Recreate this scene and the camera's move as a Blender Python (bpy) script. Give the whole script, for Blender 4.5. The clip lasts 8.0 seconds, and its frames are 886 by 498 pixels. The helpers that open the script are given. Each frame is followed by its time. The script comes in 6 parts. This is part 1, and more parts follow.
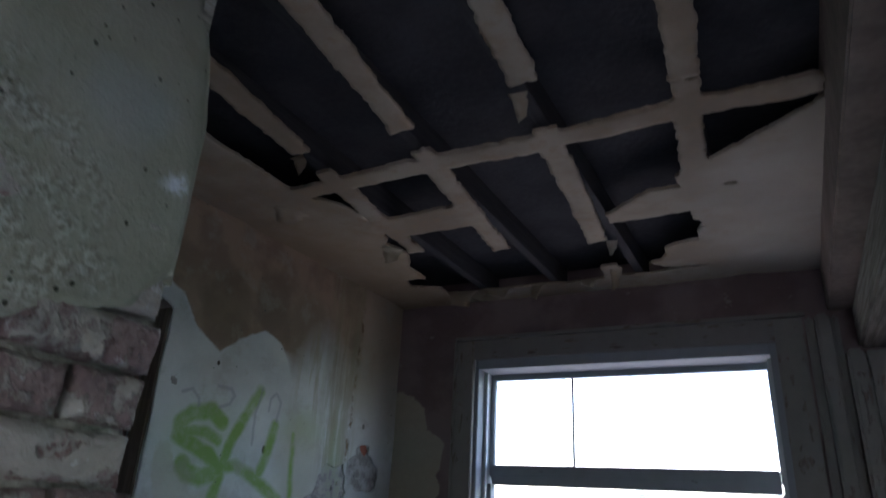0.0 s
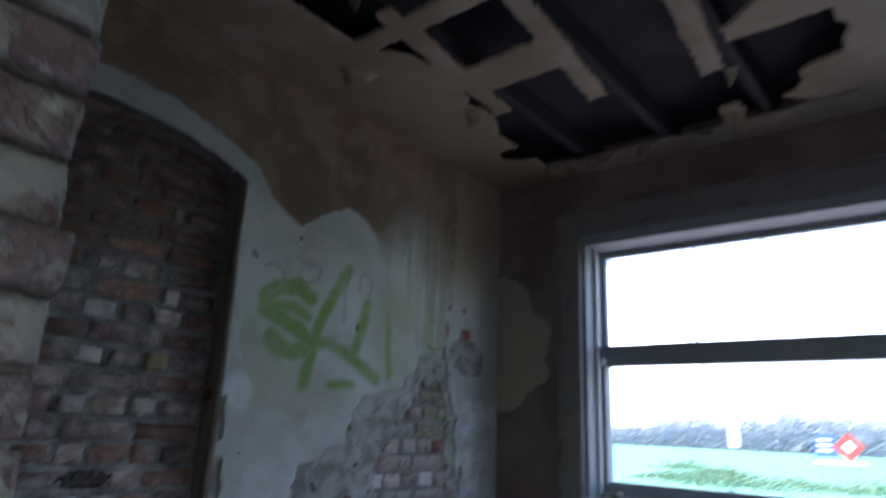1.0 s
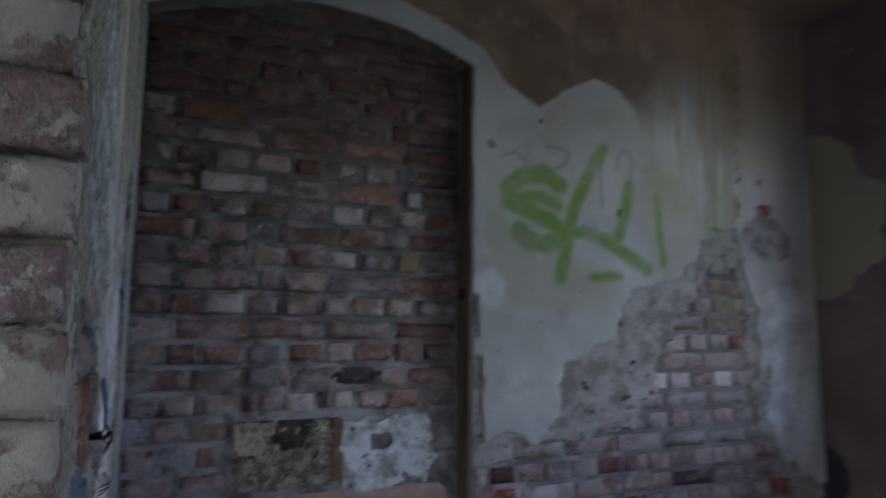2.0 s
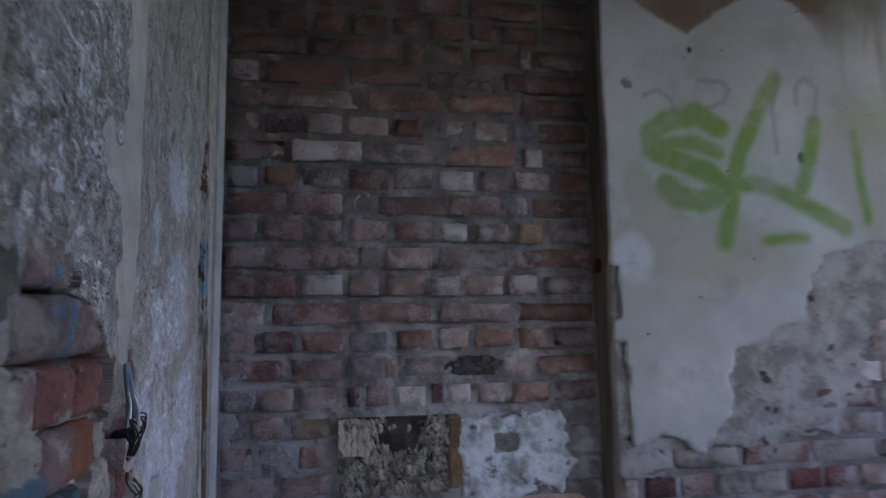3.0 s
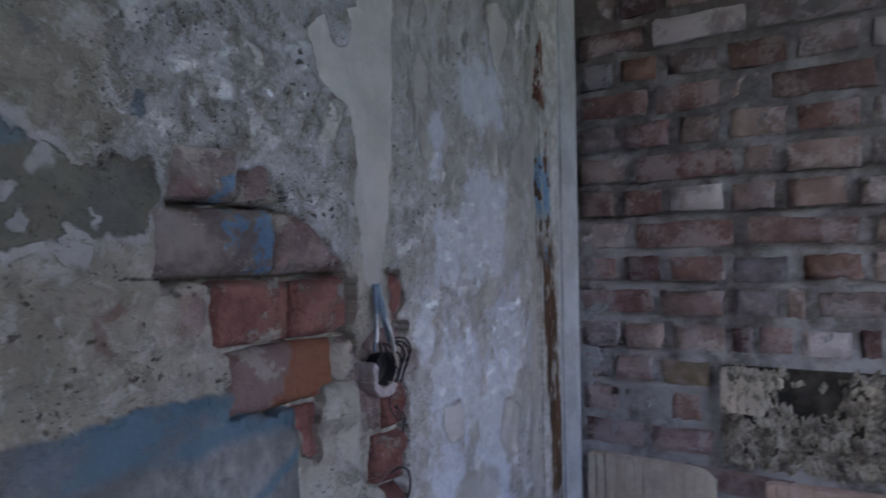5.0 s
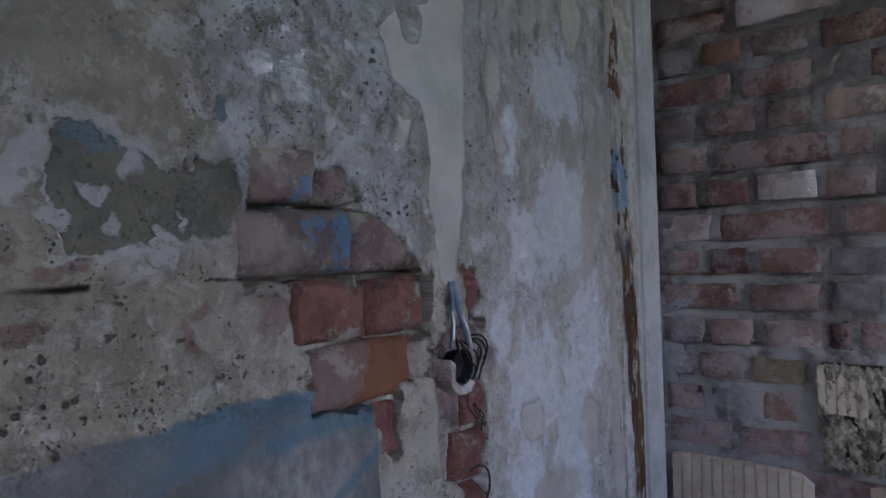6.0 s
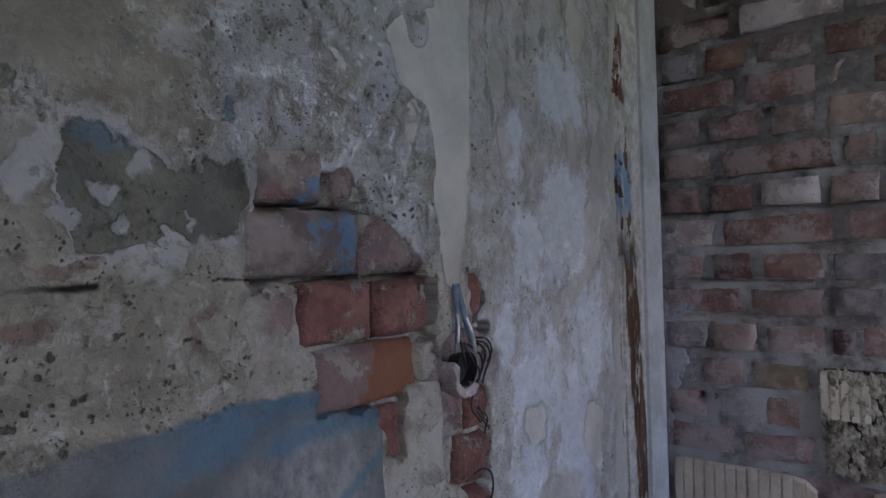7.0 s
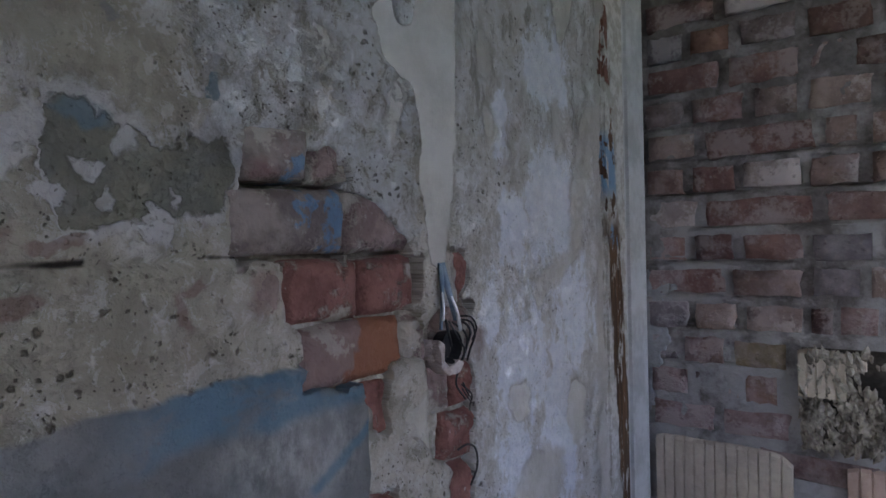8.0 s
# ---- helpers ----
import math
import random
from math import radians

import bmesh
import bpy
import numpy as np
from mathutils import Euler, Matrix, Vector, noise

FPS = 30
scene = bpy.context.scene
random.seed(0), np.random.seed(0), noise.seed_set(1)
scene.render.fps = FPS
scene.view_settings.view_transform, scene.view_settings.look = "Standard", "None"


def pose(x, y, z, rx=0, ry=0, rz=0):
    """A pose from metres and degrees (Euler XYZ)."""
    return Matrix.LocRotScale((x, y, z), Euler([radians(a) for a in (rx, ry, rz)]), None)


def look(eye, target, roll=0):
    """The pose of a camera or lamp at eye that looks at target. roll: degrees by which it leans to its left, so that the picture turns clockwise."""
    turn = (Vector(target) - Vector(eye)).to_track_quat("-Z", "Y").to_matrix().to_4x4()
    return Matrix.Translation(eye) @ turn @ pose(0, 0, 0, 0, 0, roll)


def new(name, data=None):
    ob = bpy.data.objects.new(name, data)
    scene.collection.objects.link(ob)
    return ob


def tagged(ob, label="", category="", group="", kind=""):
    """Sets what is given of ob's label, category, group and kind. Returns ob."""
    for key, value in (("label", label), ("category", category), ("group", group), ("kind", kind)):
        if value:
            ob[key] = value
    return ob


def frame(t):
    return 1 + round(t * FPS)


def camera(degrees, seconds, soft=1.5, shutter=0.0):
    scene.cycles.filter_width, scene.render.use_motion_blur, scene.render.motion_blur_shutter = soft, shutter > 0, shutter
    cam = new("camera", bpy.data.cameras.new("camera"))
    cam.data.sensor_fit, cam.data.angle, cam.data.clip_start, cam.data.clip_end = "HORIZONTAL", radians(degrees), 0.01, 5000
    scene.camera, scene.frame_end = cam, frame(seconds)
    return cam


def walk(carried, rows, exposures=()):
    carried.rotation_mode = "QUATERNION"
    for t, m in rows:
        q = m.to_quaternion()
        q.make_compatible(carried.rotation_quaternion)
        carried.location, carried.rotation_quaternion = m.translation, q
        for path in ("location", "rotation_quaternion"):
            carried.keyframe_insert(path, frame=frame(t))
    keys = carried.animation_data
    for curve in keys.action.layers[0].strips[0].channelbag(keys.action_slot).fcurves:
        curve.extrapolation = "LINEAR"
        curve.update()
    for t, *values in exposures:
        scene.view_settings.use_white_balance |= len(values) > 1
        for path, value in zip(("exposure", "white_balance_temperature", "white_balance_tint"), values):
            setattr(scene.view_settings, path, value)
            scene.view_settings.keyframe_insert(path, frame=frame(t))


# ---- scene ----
cam = camera(68.9, 8.0, shutter=0.6)
PATH = [
    (0, (-0.036, 0.424, 1.676), (-0.93, 2.048, 2.426), 3.3),
    (0.5, (-0.042, 0.559, 1.578), (-1.008, 2.164, 2.277), 1.5),
    (1, (-0.105, 0.784, 1.489), (-1.329, 2.273, 2.02), 2.4),
    (1.5, (-0.127, 0.951, 1.466), (-1.617, 2.24, 1.811), -0.3),
    (2, (-0.198, 1.112, 1.459), (-2.014, 1.917, 1.691), 0.6),
    (2.2, (-0.229, 1.15, 1.473), (-2.093, 1.848, 1.663), 0.3),
    (3.3, (-0.566, 1.365, 1.401), (-2.542, 1.577, 1.626), -0.5),
    (3.5, (-0.61, 1.39, 1.402), (-2.598, 1.498, 1.598), -0.2),
    (4, (-0.7, 1.453, 1.39), (-2.68, 1.192, 1.506), 0.5),
    (4.5, (-0.744, 1.517, 1.395), (-2.591, 0.757, 1.488), 0.8),
    (5, (-0.775, 1.554, 1.395), (-2.484, 0.516, 1.423), -0.8),
    (6.5, (-0.781, 1.542, 1.395), (-2.352, 0.305, 1.426), -1.6),
    (7, (-0.776, 1.542, 1.392), (-2.358, 0.318, 1.43), -1.4),
    (7.5, (-0.773, 1.543, 1.392), (-2.365, 0.333, 1.399), -1.2),
    (8, (-0.772, 1.547, 1.388), (-2.378, 0.355, 1.37), -1.3),
]
walk(cam, [(t, look(eye, target, roll)) for t, eye, target, roll in PATH],
     [(0.0, 3.47, 6200, 19), (1.0, 3.36, 6200, 19), (1.5, 3.28, 6250, 21), (2.2, 3.74, 6750, 28), (3.5, 3.95, 6550, 32), (5.0, 4.13, 6850, 30), (6.5, 4.13, 7200, 30), (8.0, 4.13, 7400, 29)])
# ---------------------------------------------------------------- world and light
world = bpy.data.worlds.new("overcast_sky")
scene.world = world
world.use_nodes = True
wn = world.node_tree.nodes
sky = wn.new("ShaderNodeTexSky")
sky.sky_type = "NISHITA"
sky.sun_disc = False
sky.sun_elevation = radians(42)
sky.sun_rotation = radians(270)
sky.air_density, sky.dust_density, sky.ozone_density = 1.0, 1.6, 1.2
world.node_tree.links.new(sky.outputs["Color"], wn["Background"].inputs["Color"])
wn["Background"].inputs["Strength"].default_value = 0.15
sun_data = bpy.data.lights.new("sun", "SUN")
sun_data.energy, sun_data.angle, sun_data.color = 1.0, radians(14), (1.0, 0.96, 0.9)
sun = new("sun", sun_data)
sun.matrix_world = look((-20, -4, 18), (0, 0, 0))

# ---------------------------------------------------------------- node helpers


class Nodes:
    """A small shorthand for building one node material."""

    def __init__(self, name):
        self.mat = bpy.data.materials.new(name)
        self.mat.use_nodes = True
        self.tree = self.mat.node_tree
        self.bsdf = self.tree.nodes["Principled BSDF"]
        self.pos = self.tree.nodes.new("ShaderNodeNewGeometry").outputs["Position"]

    def put(self, kind, **sockets):
        n = self.tree.nodes.new(kind)
        for k, v in sockets.items():
            self.link(v, n.inputs[k])
        return n

    def link(self, v, socket):
        if isinstance(v, bpy.types.NodeSocket):
            self.tree.links.new(v, socket)
        elif isinstance(v, (tuple, list)) and len(v) == 3 and socket.type == "RGBA":
            socket.default_value = (*v, 1)
        else:
            socket.default_value = v

    def math(self, op, a, b=0.0, c=None, clamp=False):
        n = self.tree.nodes.new("ShaderNodeMath")
        n.operation, n.use_clamp = op, clamp
        self.link(a, n.inputs[0])
        self.link(b, n.inputs[1])
        if c is not None:
            self.link(c, n.inputs[2])
        return n.outputs[0]

    def vec(self, op, a, b=(0, 0, 0)):
        n = self.tree.nodes.new("ShaderNodeVectorMath")
        n.operation = op
        self.link(a, n.inputs[0])
        if op == "SCALE":
            self.link(b, n.inputs["Scale"])
        else:
            self.link(b, n.inputs[1])
        return n.outputs["Value"] if op in ("LENGTH", "DOT_PRODUCT", "DISTANCE") else n.outputs["Vector"]

    def split(self, v):
        n = self.put("ShaderNodeSeparateXYZ", Vector=v)
        return n.outputs[0], n.outputs[1], n.outputs[2]

    def join(self, x, y, z=0.0):
        return self.put("ShaderNodeCombineXYZ", X=x, Y=y, Z=z).outputs[0]

    def noise(self, scale, detail=4.0, rough=0.55, at=None, distortion=0.0, colour=False):
        n = self.put("ShaderNodeTexNoise", Vector=self.pos if at is None else at, Scale=scale, Detail=detail,
                     Roughness=rough, Distortion=distortion)
        return n.outputs["Color" if colour else "Fac"]

    def cells(self, scale, at=None, feature="F1", randomness=1.0):
        n = self.put("ShaderNodeTexVoronoi", Vector=self.pos if at is None else at, Scale=scale, Randomness=randomness)
        n.feature = feature
        return n.outputs["Distance"]

    def step(self, v, lo, hi):
        """0 below lo to 1 above hi, smoothly; lo may be above hi."""
        n = self.tree.nodes.new("ShaderNodeMapRange")
        n.interpolation_type = "SMOOTHSTEP"
        flip = lo > hi
        for sock, val in (("Value", v), ("From Min", min(lo, hi)), ("From Max", max(lo, hi)), ("To Min", 1.0 if flip else 0.0),
                          ("To Max", 0.0 if flip else 1.0)):
            self.link(val, n.inputs[sock])
        return n.outputs["Result"]

    def mix(self, fac, a, b):
        n = self.tree.nodes.new("ShaderNodeMix")
        n.data_type = "RGBA"
        self.link(fac, n.inputs[0])
        self.link(a, n.inputs[6])
        self.link(b, n.inputs[7])
        return n.outputs[2]

    def ramp(self, v, stops, hard=False):
        n = self.put("ShaderNodeValToRGB", Fac=v)
        r = n.color_ramp
        r.interpolation = "CONSTANT" if hard else "LINEAR"
        while len(r.elements) < len(stops):
            r.elements.new(0.5)
        for e, (p, c) in zip(r.elements, stops):
            e.position = p
            e.color = (*c, 1) if isinstance(c, tuple) else (c, c, c, 1)
        return n.outputs["Color"]

    def warp(self, p, amount, scale, detail=3.0):
        off = self.vec("SUBTRACT", self.noise(scale, detail, at=p, colour=True), (0.5, 0.5, 0.5))
        return self.vec("ADD", p, self.vec("SCALE", off, amount * 2))

    def blob(self, p, cu, cv, ru, rv, soft=0.12):
        """1 inside an ellipse of the flat coordinates p, 0 outside."""
        d = self.vec("LENGTH", self.vec("DIVIDE", self.vec("SUBTRACT", p, (cu, cv, 0)), (ru, rv, 1)))
        return self.step(d, 1 + soft, 1 - soft)

    def any_of(self, masks):
        out = masks[0]
        for m in masks[1:]:
            out = self.math("MAXIMUM", out, m)
        return out

    def stroke(self, p, a, b, r, soft=0.012):
        """1 within r of the line from a to b."""
        ba = (b[0] - a[0], b[1] - a[1], 0)
        l2 = ba[0] ** 2 + ba[1] ** 2
        pa = self.vec("SUBTRACT", p, (a[0], a[1], 0))
        h = self.math("DIVIDE", self.vec("DOT_PRODUCT", pa, ba), l2, clamp=True)
        along = self.vec("SCALE", ba, h)
        d = self.vec("LENGTH", self.vec("SUBTRACT", pa, along))
        return self.step(d, r + soft, max(r - soft, 0.0))

    def profile(self, u, points, top=3.0):
        """A height over u, read from a few (u, v) points."""
        lo, hi = points[0][0], points[-1][0]
        n = self.tree.nodes.new("ShaderNodeMapRange")
        for sock, val in (("Value", u), ("From Min", lo), ("From Max", hi)):
            self.link(val, n.inputs[sock])
        col = self.ramp(n.outputs["Result"], [((a - lo) / (hi - lo), b / top) for a, b in points])
        return self.math("MULTIPLY", self.put("ShaderNodeSeparateColor", Color=col).outputs[0], top)

    def done(self, colour, rough=0.9, height=None, depth=0.004, strength=1.0, metal=0.0, spec=0.3):
        self.link(colour, self.bsdf.inputs["Base Color"])
        self.link(rough, self.bsdf.inputs["Roughness"])
        self.link(metal, self.bsdf.inputs["Metallic"])
        self.link(spec, self.bsdf.inputs["Specular IOR Level"])
        if height is not None:
            b = self.put("ShaderNodeBump", Height=height, Distance=depth, Strength=strength)
            self.tree.links.new(b.outputs["Normal"], self.bsdf.inputs["Normal"])
        return self.mat


def flat_west(m):
    """Flat coordinates (y, z) for walls that face east."""
    x, y, z = m.split(m.pos)
    return m.join(y, z), y, z


def flat_north(m):
    """Flat coordinates (x, z) for walls that face north or south."""
    x, y, z = m.split(m.pos)
    return m.join(x, z), x, z


# ---------------------------------------------------------------- materials
def plain_material(name, a, b, scale, rough=0.85, depth=0.002, grain=60.0, metal=0.0, spec=0.3):
    m = Nodes(name)
    n1, n2 = m.noise(scale, 5), m.noise(grain, 3)
    fac = m.math("ADD", m.math("MULTIPLY", n1, 0.75), m.math("MULTIPLY", n2, 0.25))
    return m.done(m.mix(m.step(fac, 0.36, 0.64), a, b), rough, m.math("ADD", m.math("MULTIPLY", n1, 0.5), n2), depth, 0.7, metal, spec)


def wood_material(name, a, b, axis="z", rough=0.8, paint=None, cover=0.5, depth=0.0015):
    """Grained timber, with flaking remains of paint where paint is given."""
    m = Nodes(name)
    squash = {"x": (4, 60, 60), "y": (60, 4, 60), "z": (60, 60, 4)}[axis]
    p = m.vec("MULTIPLY", m.pos, squash)
    grain = m.noise(1.0, 5, 0.6, at=p)
    col = m.mix(m.step(grain, 0.3, 0.7), a, b)
    h = grain
    if paint:
        cuts = {"x": (9, 28, 28), "y": (28, 9, 28), "z": (28, 28, 9)}[axis]
        peel = m.step(m.noise(1.0, 6, 0.65, at=m.vec("MULTIPLY", m.pos, cuts)), 1 - cover - 0.03, 1 - cover + 0.02)
        tone = m.mix(m.noise(14, 4), paint, tuple(c * 0.72 for c in paint))
        col = m.mix(peel, col, tone)
        h = m.math("ADD", m.math("MULTIPLY", grain, 0.4), peel)
    return m.done(col, rough, h, depth, 0.9)


def brick_material(name, tones, lime=0.35, lime_tone=(0.42, 0.39, 0.37)):
    """Old fired clay: a tone for each brick, mottled, with lime and dirt on it."""
    m = Nodes(name)
    info = m.tree.nodes.new("ShaderNodeObjectInfo")
    rnd = info.outputs["Random"]
    shift = m.vec("ADD", m.pos, m.join(m.math("MULTIPLY", rnd, 37.0), m.math("MULTIPLY", rnd, 91.0), 0.0))
    stops = [(i / len(tones), t) for i, t in enumerate(tones)]
    col = m.ramp(rnd, stops, hard=True)
    big, fine = m.noise(16, 5, 0.6, at=shift), m.noise(120, 4, 0.65, at=shift)
    dark = m.vec("MULTIPLY", col, (0.62, 0.60, 0.60))
    col = m.mix(m.step(big, 0.68, 0.38), col, dark)
    pale = m.vec("ADD", m.vec("SCALE", col, 0.9), (0.10, 0.07, 0.055))
    col = m.mix(m.math("MULTIPLY", m.step(fine, 0.5, 0.72), 0.6), col, pale)
    film = m.noise(9, 6, 0.68, at=shift)
    cover = m.step(m.math("ADD", film, m.math("MULTIPLY", fine, 0.25)), 0.87 - lime * 0.59, 0.96 - lime * 0.53)
    col = m.mix(m.math("MULTIPLY", cover, 0.66), col, lime_tone)
    x, y, z = m.split(m.pos)
    # patchy paler tone, stronger towards the bottom and the pier
    low_pale = m.step(m.math("SUBTRACT", m.noise(11, 6, 0.68), m.math("ADD", m.math("MULTIPLY", z, 0.24), m.math("MULTIPLY", m.math("SUBTRACT", y, 1.4), 0.16))), 0.10, 0.30)
    col = m.mix(m.math("MULTIPLY", low_pale, 0.30), col, (0.45, 0.42, 0.44))
    pits = m.step(m.cells(85, at=shift), 0.25, 0.05)
    darkening = m.step(m.noise(5, 4, at=shift), 0.62, 0.75)
    col = m.mix(m.math("MULTIPLY", darkening, 0.22), col, (0.05, 0.045, 0.045))
    col = m.vec("MULTIPLY", col, (1.07, 0.98, 0.985))
    h = m.math("SUBTRACT", m.math("ADD", m.math("MULTIPLY", big, 0.8), m.math("MULTIPLY", fine, 0.5)), m.math("MULTIPLY", pits, 0.4))
    return m.done(col, 0.93, m.math("ADD", h, m.math("MULTIPLY", cover, 0.25)), 0.006, 0.9, spec=0.2)


MORTAR = plain_material("lime_mortar", (0.16, 0.155, 0.15), (0.30, 0.285, 0.27), 9, 0.95, 0.008, 90)
MORTAR_PALE = plain_material("crumbly_pale_mortar", (0.20, 0.175, 0.15), (0.46, 0.43, 0.385), 34, 0.95, 0.014, 110)


def infill_mortar():
    """Smeared cement and lime, with shade painted in under the arch, paler lower down."""
    m = Nodes("shaded_top_mortar")
    wide, mid, fine = m.noise(3, 5, 0.6), m.noise(9, 6, 0.65), m.noise(75, 4, 0.6)
    col = m.mix(m.step(m.math("ADD", m.math("MULTIPLY", mid, 0.7), m.math("MULTIPLY", fine, 0.3)), 0.36, 0.64), (0.13, 0.116, 0.116), (0.25, 0.229, 0.227))
    x, y, z = m.split(m.pos)
    # shade below the arch, put into the mortar colour as brown
    darkening = m.step(m.math("ADD", z, m.math("MULTIPLY", wide, 0.5)), 2.0, 2.35)
    col = m.mix(m.math("MULTIPLY", darkening, 0.72), col, m.mix(mid, (0.085, 0.064, 0.053), (0.16, 0.122, 0.10)))
    # the same paler tone low down in the mortar
    low_pale = m.math("MULTIPLY", m.step(m.math("SUBTRACT", mid, m.math("ADD", m.math("MULTIPLY", z, 0.24), m.math("MULTIPLY", m.math("SUBTRACT", y, 1.4), 0.16))), 0.08, 0.28), 0.65)
    col = m.mix(low_pale, col, (0.40, 0.395, 0.41))
    return m.done(col, 0.95, m.math("ADD", mid, m.math("MULTIPLY", fine, 0.5)), 0.014, 0.8)


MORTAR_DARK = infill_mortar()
MORTAR_BLUE = plain_material("bluish_smeared_mortar", (0.23, 0.24, 0.265), (0.36, 0.375, 0.40), 14, 0.95, 0.008, 80)
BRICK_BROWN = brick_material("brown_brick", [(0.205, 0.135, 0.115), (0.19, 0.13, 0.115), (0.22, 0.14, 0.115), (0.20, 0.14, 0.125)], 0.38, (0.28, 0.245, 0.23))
# darker copy of the brown brick, carrying the arch's shade in the upper courses
BRICK_SHADED = brick_material("shaded_brown_brick", [(0.165, 0.108, 0.09), (0.185, 0.116, 0.096), (0.15, 0.103, 0.088), (0.19, 0.113, 0.091)], 0.28, (0.22, 0.19, 0.175))
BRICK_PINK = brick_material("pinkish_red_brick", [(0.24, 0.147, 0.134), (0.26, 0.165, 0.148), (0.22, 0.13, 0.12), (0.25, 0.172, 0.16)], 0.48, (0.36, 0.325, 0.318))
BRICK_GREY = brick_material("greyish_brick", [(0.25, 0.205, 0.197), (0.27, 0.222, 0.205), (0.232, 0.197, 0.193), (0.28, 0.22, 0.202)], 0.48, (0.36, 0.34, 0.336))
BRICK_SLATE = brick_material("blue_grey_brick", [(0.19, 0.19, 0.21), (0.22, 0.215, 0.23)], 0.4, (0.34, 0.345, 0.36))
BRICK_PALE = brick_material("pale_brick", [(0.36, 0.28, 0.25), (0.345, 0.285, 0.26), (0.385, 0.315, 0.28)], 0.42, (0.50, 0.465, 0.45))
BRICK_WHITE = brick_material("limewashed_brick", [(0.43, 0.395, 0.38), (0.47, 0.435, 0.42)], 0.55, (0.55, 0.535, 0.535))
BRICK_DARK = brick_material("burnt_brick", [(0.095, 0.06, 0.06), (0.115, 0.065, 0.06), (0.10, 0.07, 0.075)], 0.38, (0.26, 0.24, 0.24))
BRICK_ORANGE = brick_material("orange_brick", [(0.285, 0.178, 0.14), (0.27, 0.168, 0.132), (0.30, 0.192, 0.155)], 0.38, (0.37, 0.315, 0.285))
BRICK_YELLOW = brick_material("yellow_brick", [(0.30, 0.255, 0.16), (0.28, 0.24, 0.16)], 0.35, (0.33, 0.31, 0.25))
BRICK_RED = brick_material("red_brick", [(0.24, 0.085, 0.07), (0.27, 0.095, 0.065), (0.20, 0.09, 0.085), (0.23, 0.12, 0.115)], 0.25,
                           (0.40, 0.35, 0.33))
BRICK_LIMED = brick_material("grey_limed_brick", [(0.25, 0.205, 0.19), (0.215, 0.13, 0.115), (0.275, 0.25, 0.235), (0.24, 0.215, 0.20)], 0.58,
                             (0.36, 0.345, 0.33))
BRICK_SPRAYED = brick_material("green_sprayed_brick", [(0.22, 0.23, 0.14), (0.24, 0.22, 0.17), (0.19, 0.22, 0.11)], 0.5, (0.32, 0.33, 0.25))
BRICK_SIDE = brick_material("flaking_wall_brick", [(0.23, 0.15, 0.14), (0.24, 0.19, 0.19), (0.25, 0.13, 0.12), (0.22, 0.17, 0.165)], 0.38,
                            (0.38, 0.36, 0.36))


def crusted_brick(name, a, b, crust=0.5):
    """A brick that the plaster came off, with beige crumbs still on it."""
    m = Nodes(name)
    mid, fine = m.noise(26, 6, 0.65), m.noise(120, 4, 0.6)
    col = m.mix(m.step(mid, 0.36, 0.62), a, b)
    col = m.mix(m.math("MULTIPLY", m.step(m.noise(40, 5, 0.7), 0.56, 0.66), 0.6), col, tuple(x * 0.45 for x in a))
    over = m.step(m.noise(17, 7, 0.7, at=m.vec("ADD", m.pos, (1.3, 2.1, 0.7))), 1.02 - crust - 0.04, 1.02 - crust + 0.05)
    col = m.mix(m.math("MULTIPLY", over, 0.85), col, m.mix(fine, (0.33, 0.30, 0.26), (0.47, 0.44, 0.40)))
    white = m.step(m.noise(33, 6, 0.7, at=m.vec("ADD", m.pos, (5.3, 0.1, 3.7))), 0.62, 0.66)
    col = m.mix(m.math("MULTIPLY", white, 0.6), col, (0.55, 0.54, 0.54))
    return m.done(col, 0.93, m.math("ADD", m.math("ADD", mid, m.math("MULTIPLY", fine, 0.5)), m.math("MULTIPLY", over, 0.5)), 0.008, 1.0)


def half_burnt_brick():
    """One brick whose end is orange where a fresh break shows."""
    m = Nodes("half_orange_brick")
    mid, fine = m.noise(26, 6, 0.65), m.noise(120, 4, 0.6)
    x, y, z = m.split(m.warp(m.pos, 0.03, 30))
    cut = m.math("ADD", x, m.math("MULTIPLY", m.math("SUBTRACT", z, 1.27), 0.6))
    col = m.mix(m.step(cut, -1.294, -1.302), m.mix(mid, (0.15, 0.095, 0.095), (0.27, 0.19, 0.18)), m.mix(mid, (0.20, 0.082, 0.052), (0.27, 0.118, 0.072)))
    over = m.step(m.noise(17, 7, 0.7), 0.56, 0.62)
    col = m.mix(m.math("MULTIPLY", over, 0.7), col, m.mix(fine, (0.28, 0.25, 0.22), (0.42, 0.39, 0.35)))
    return m.done(col, 0.93, m.math("ADD", mid, m.math("MULTIPLY", fine, 0.5)), 0.008, 1.0)


CRUST_HALF = half_burnt_brick()
CRUST_FACE = crusted_brick("crusted_corner_brick", (0.22, 0.125, 0.115), (0.31, 0.22, 0.205), 0.60)
CRUST_RED = crusted_brick("crusted_red_brick", (0.165, 0.07, 0.062), (0.26, 0.12, 0.105), 0.45)
CRUST_PURPLE = crusted_brick("crusted_purple_brick", (0.185, 0.125, 0.122), (0.29, 0.215, 0.205), 0.50)


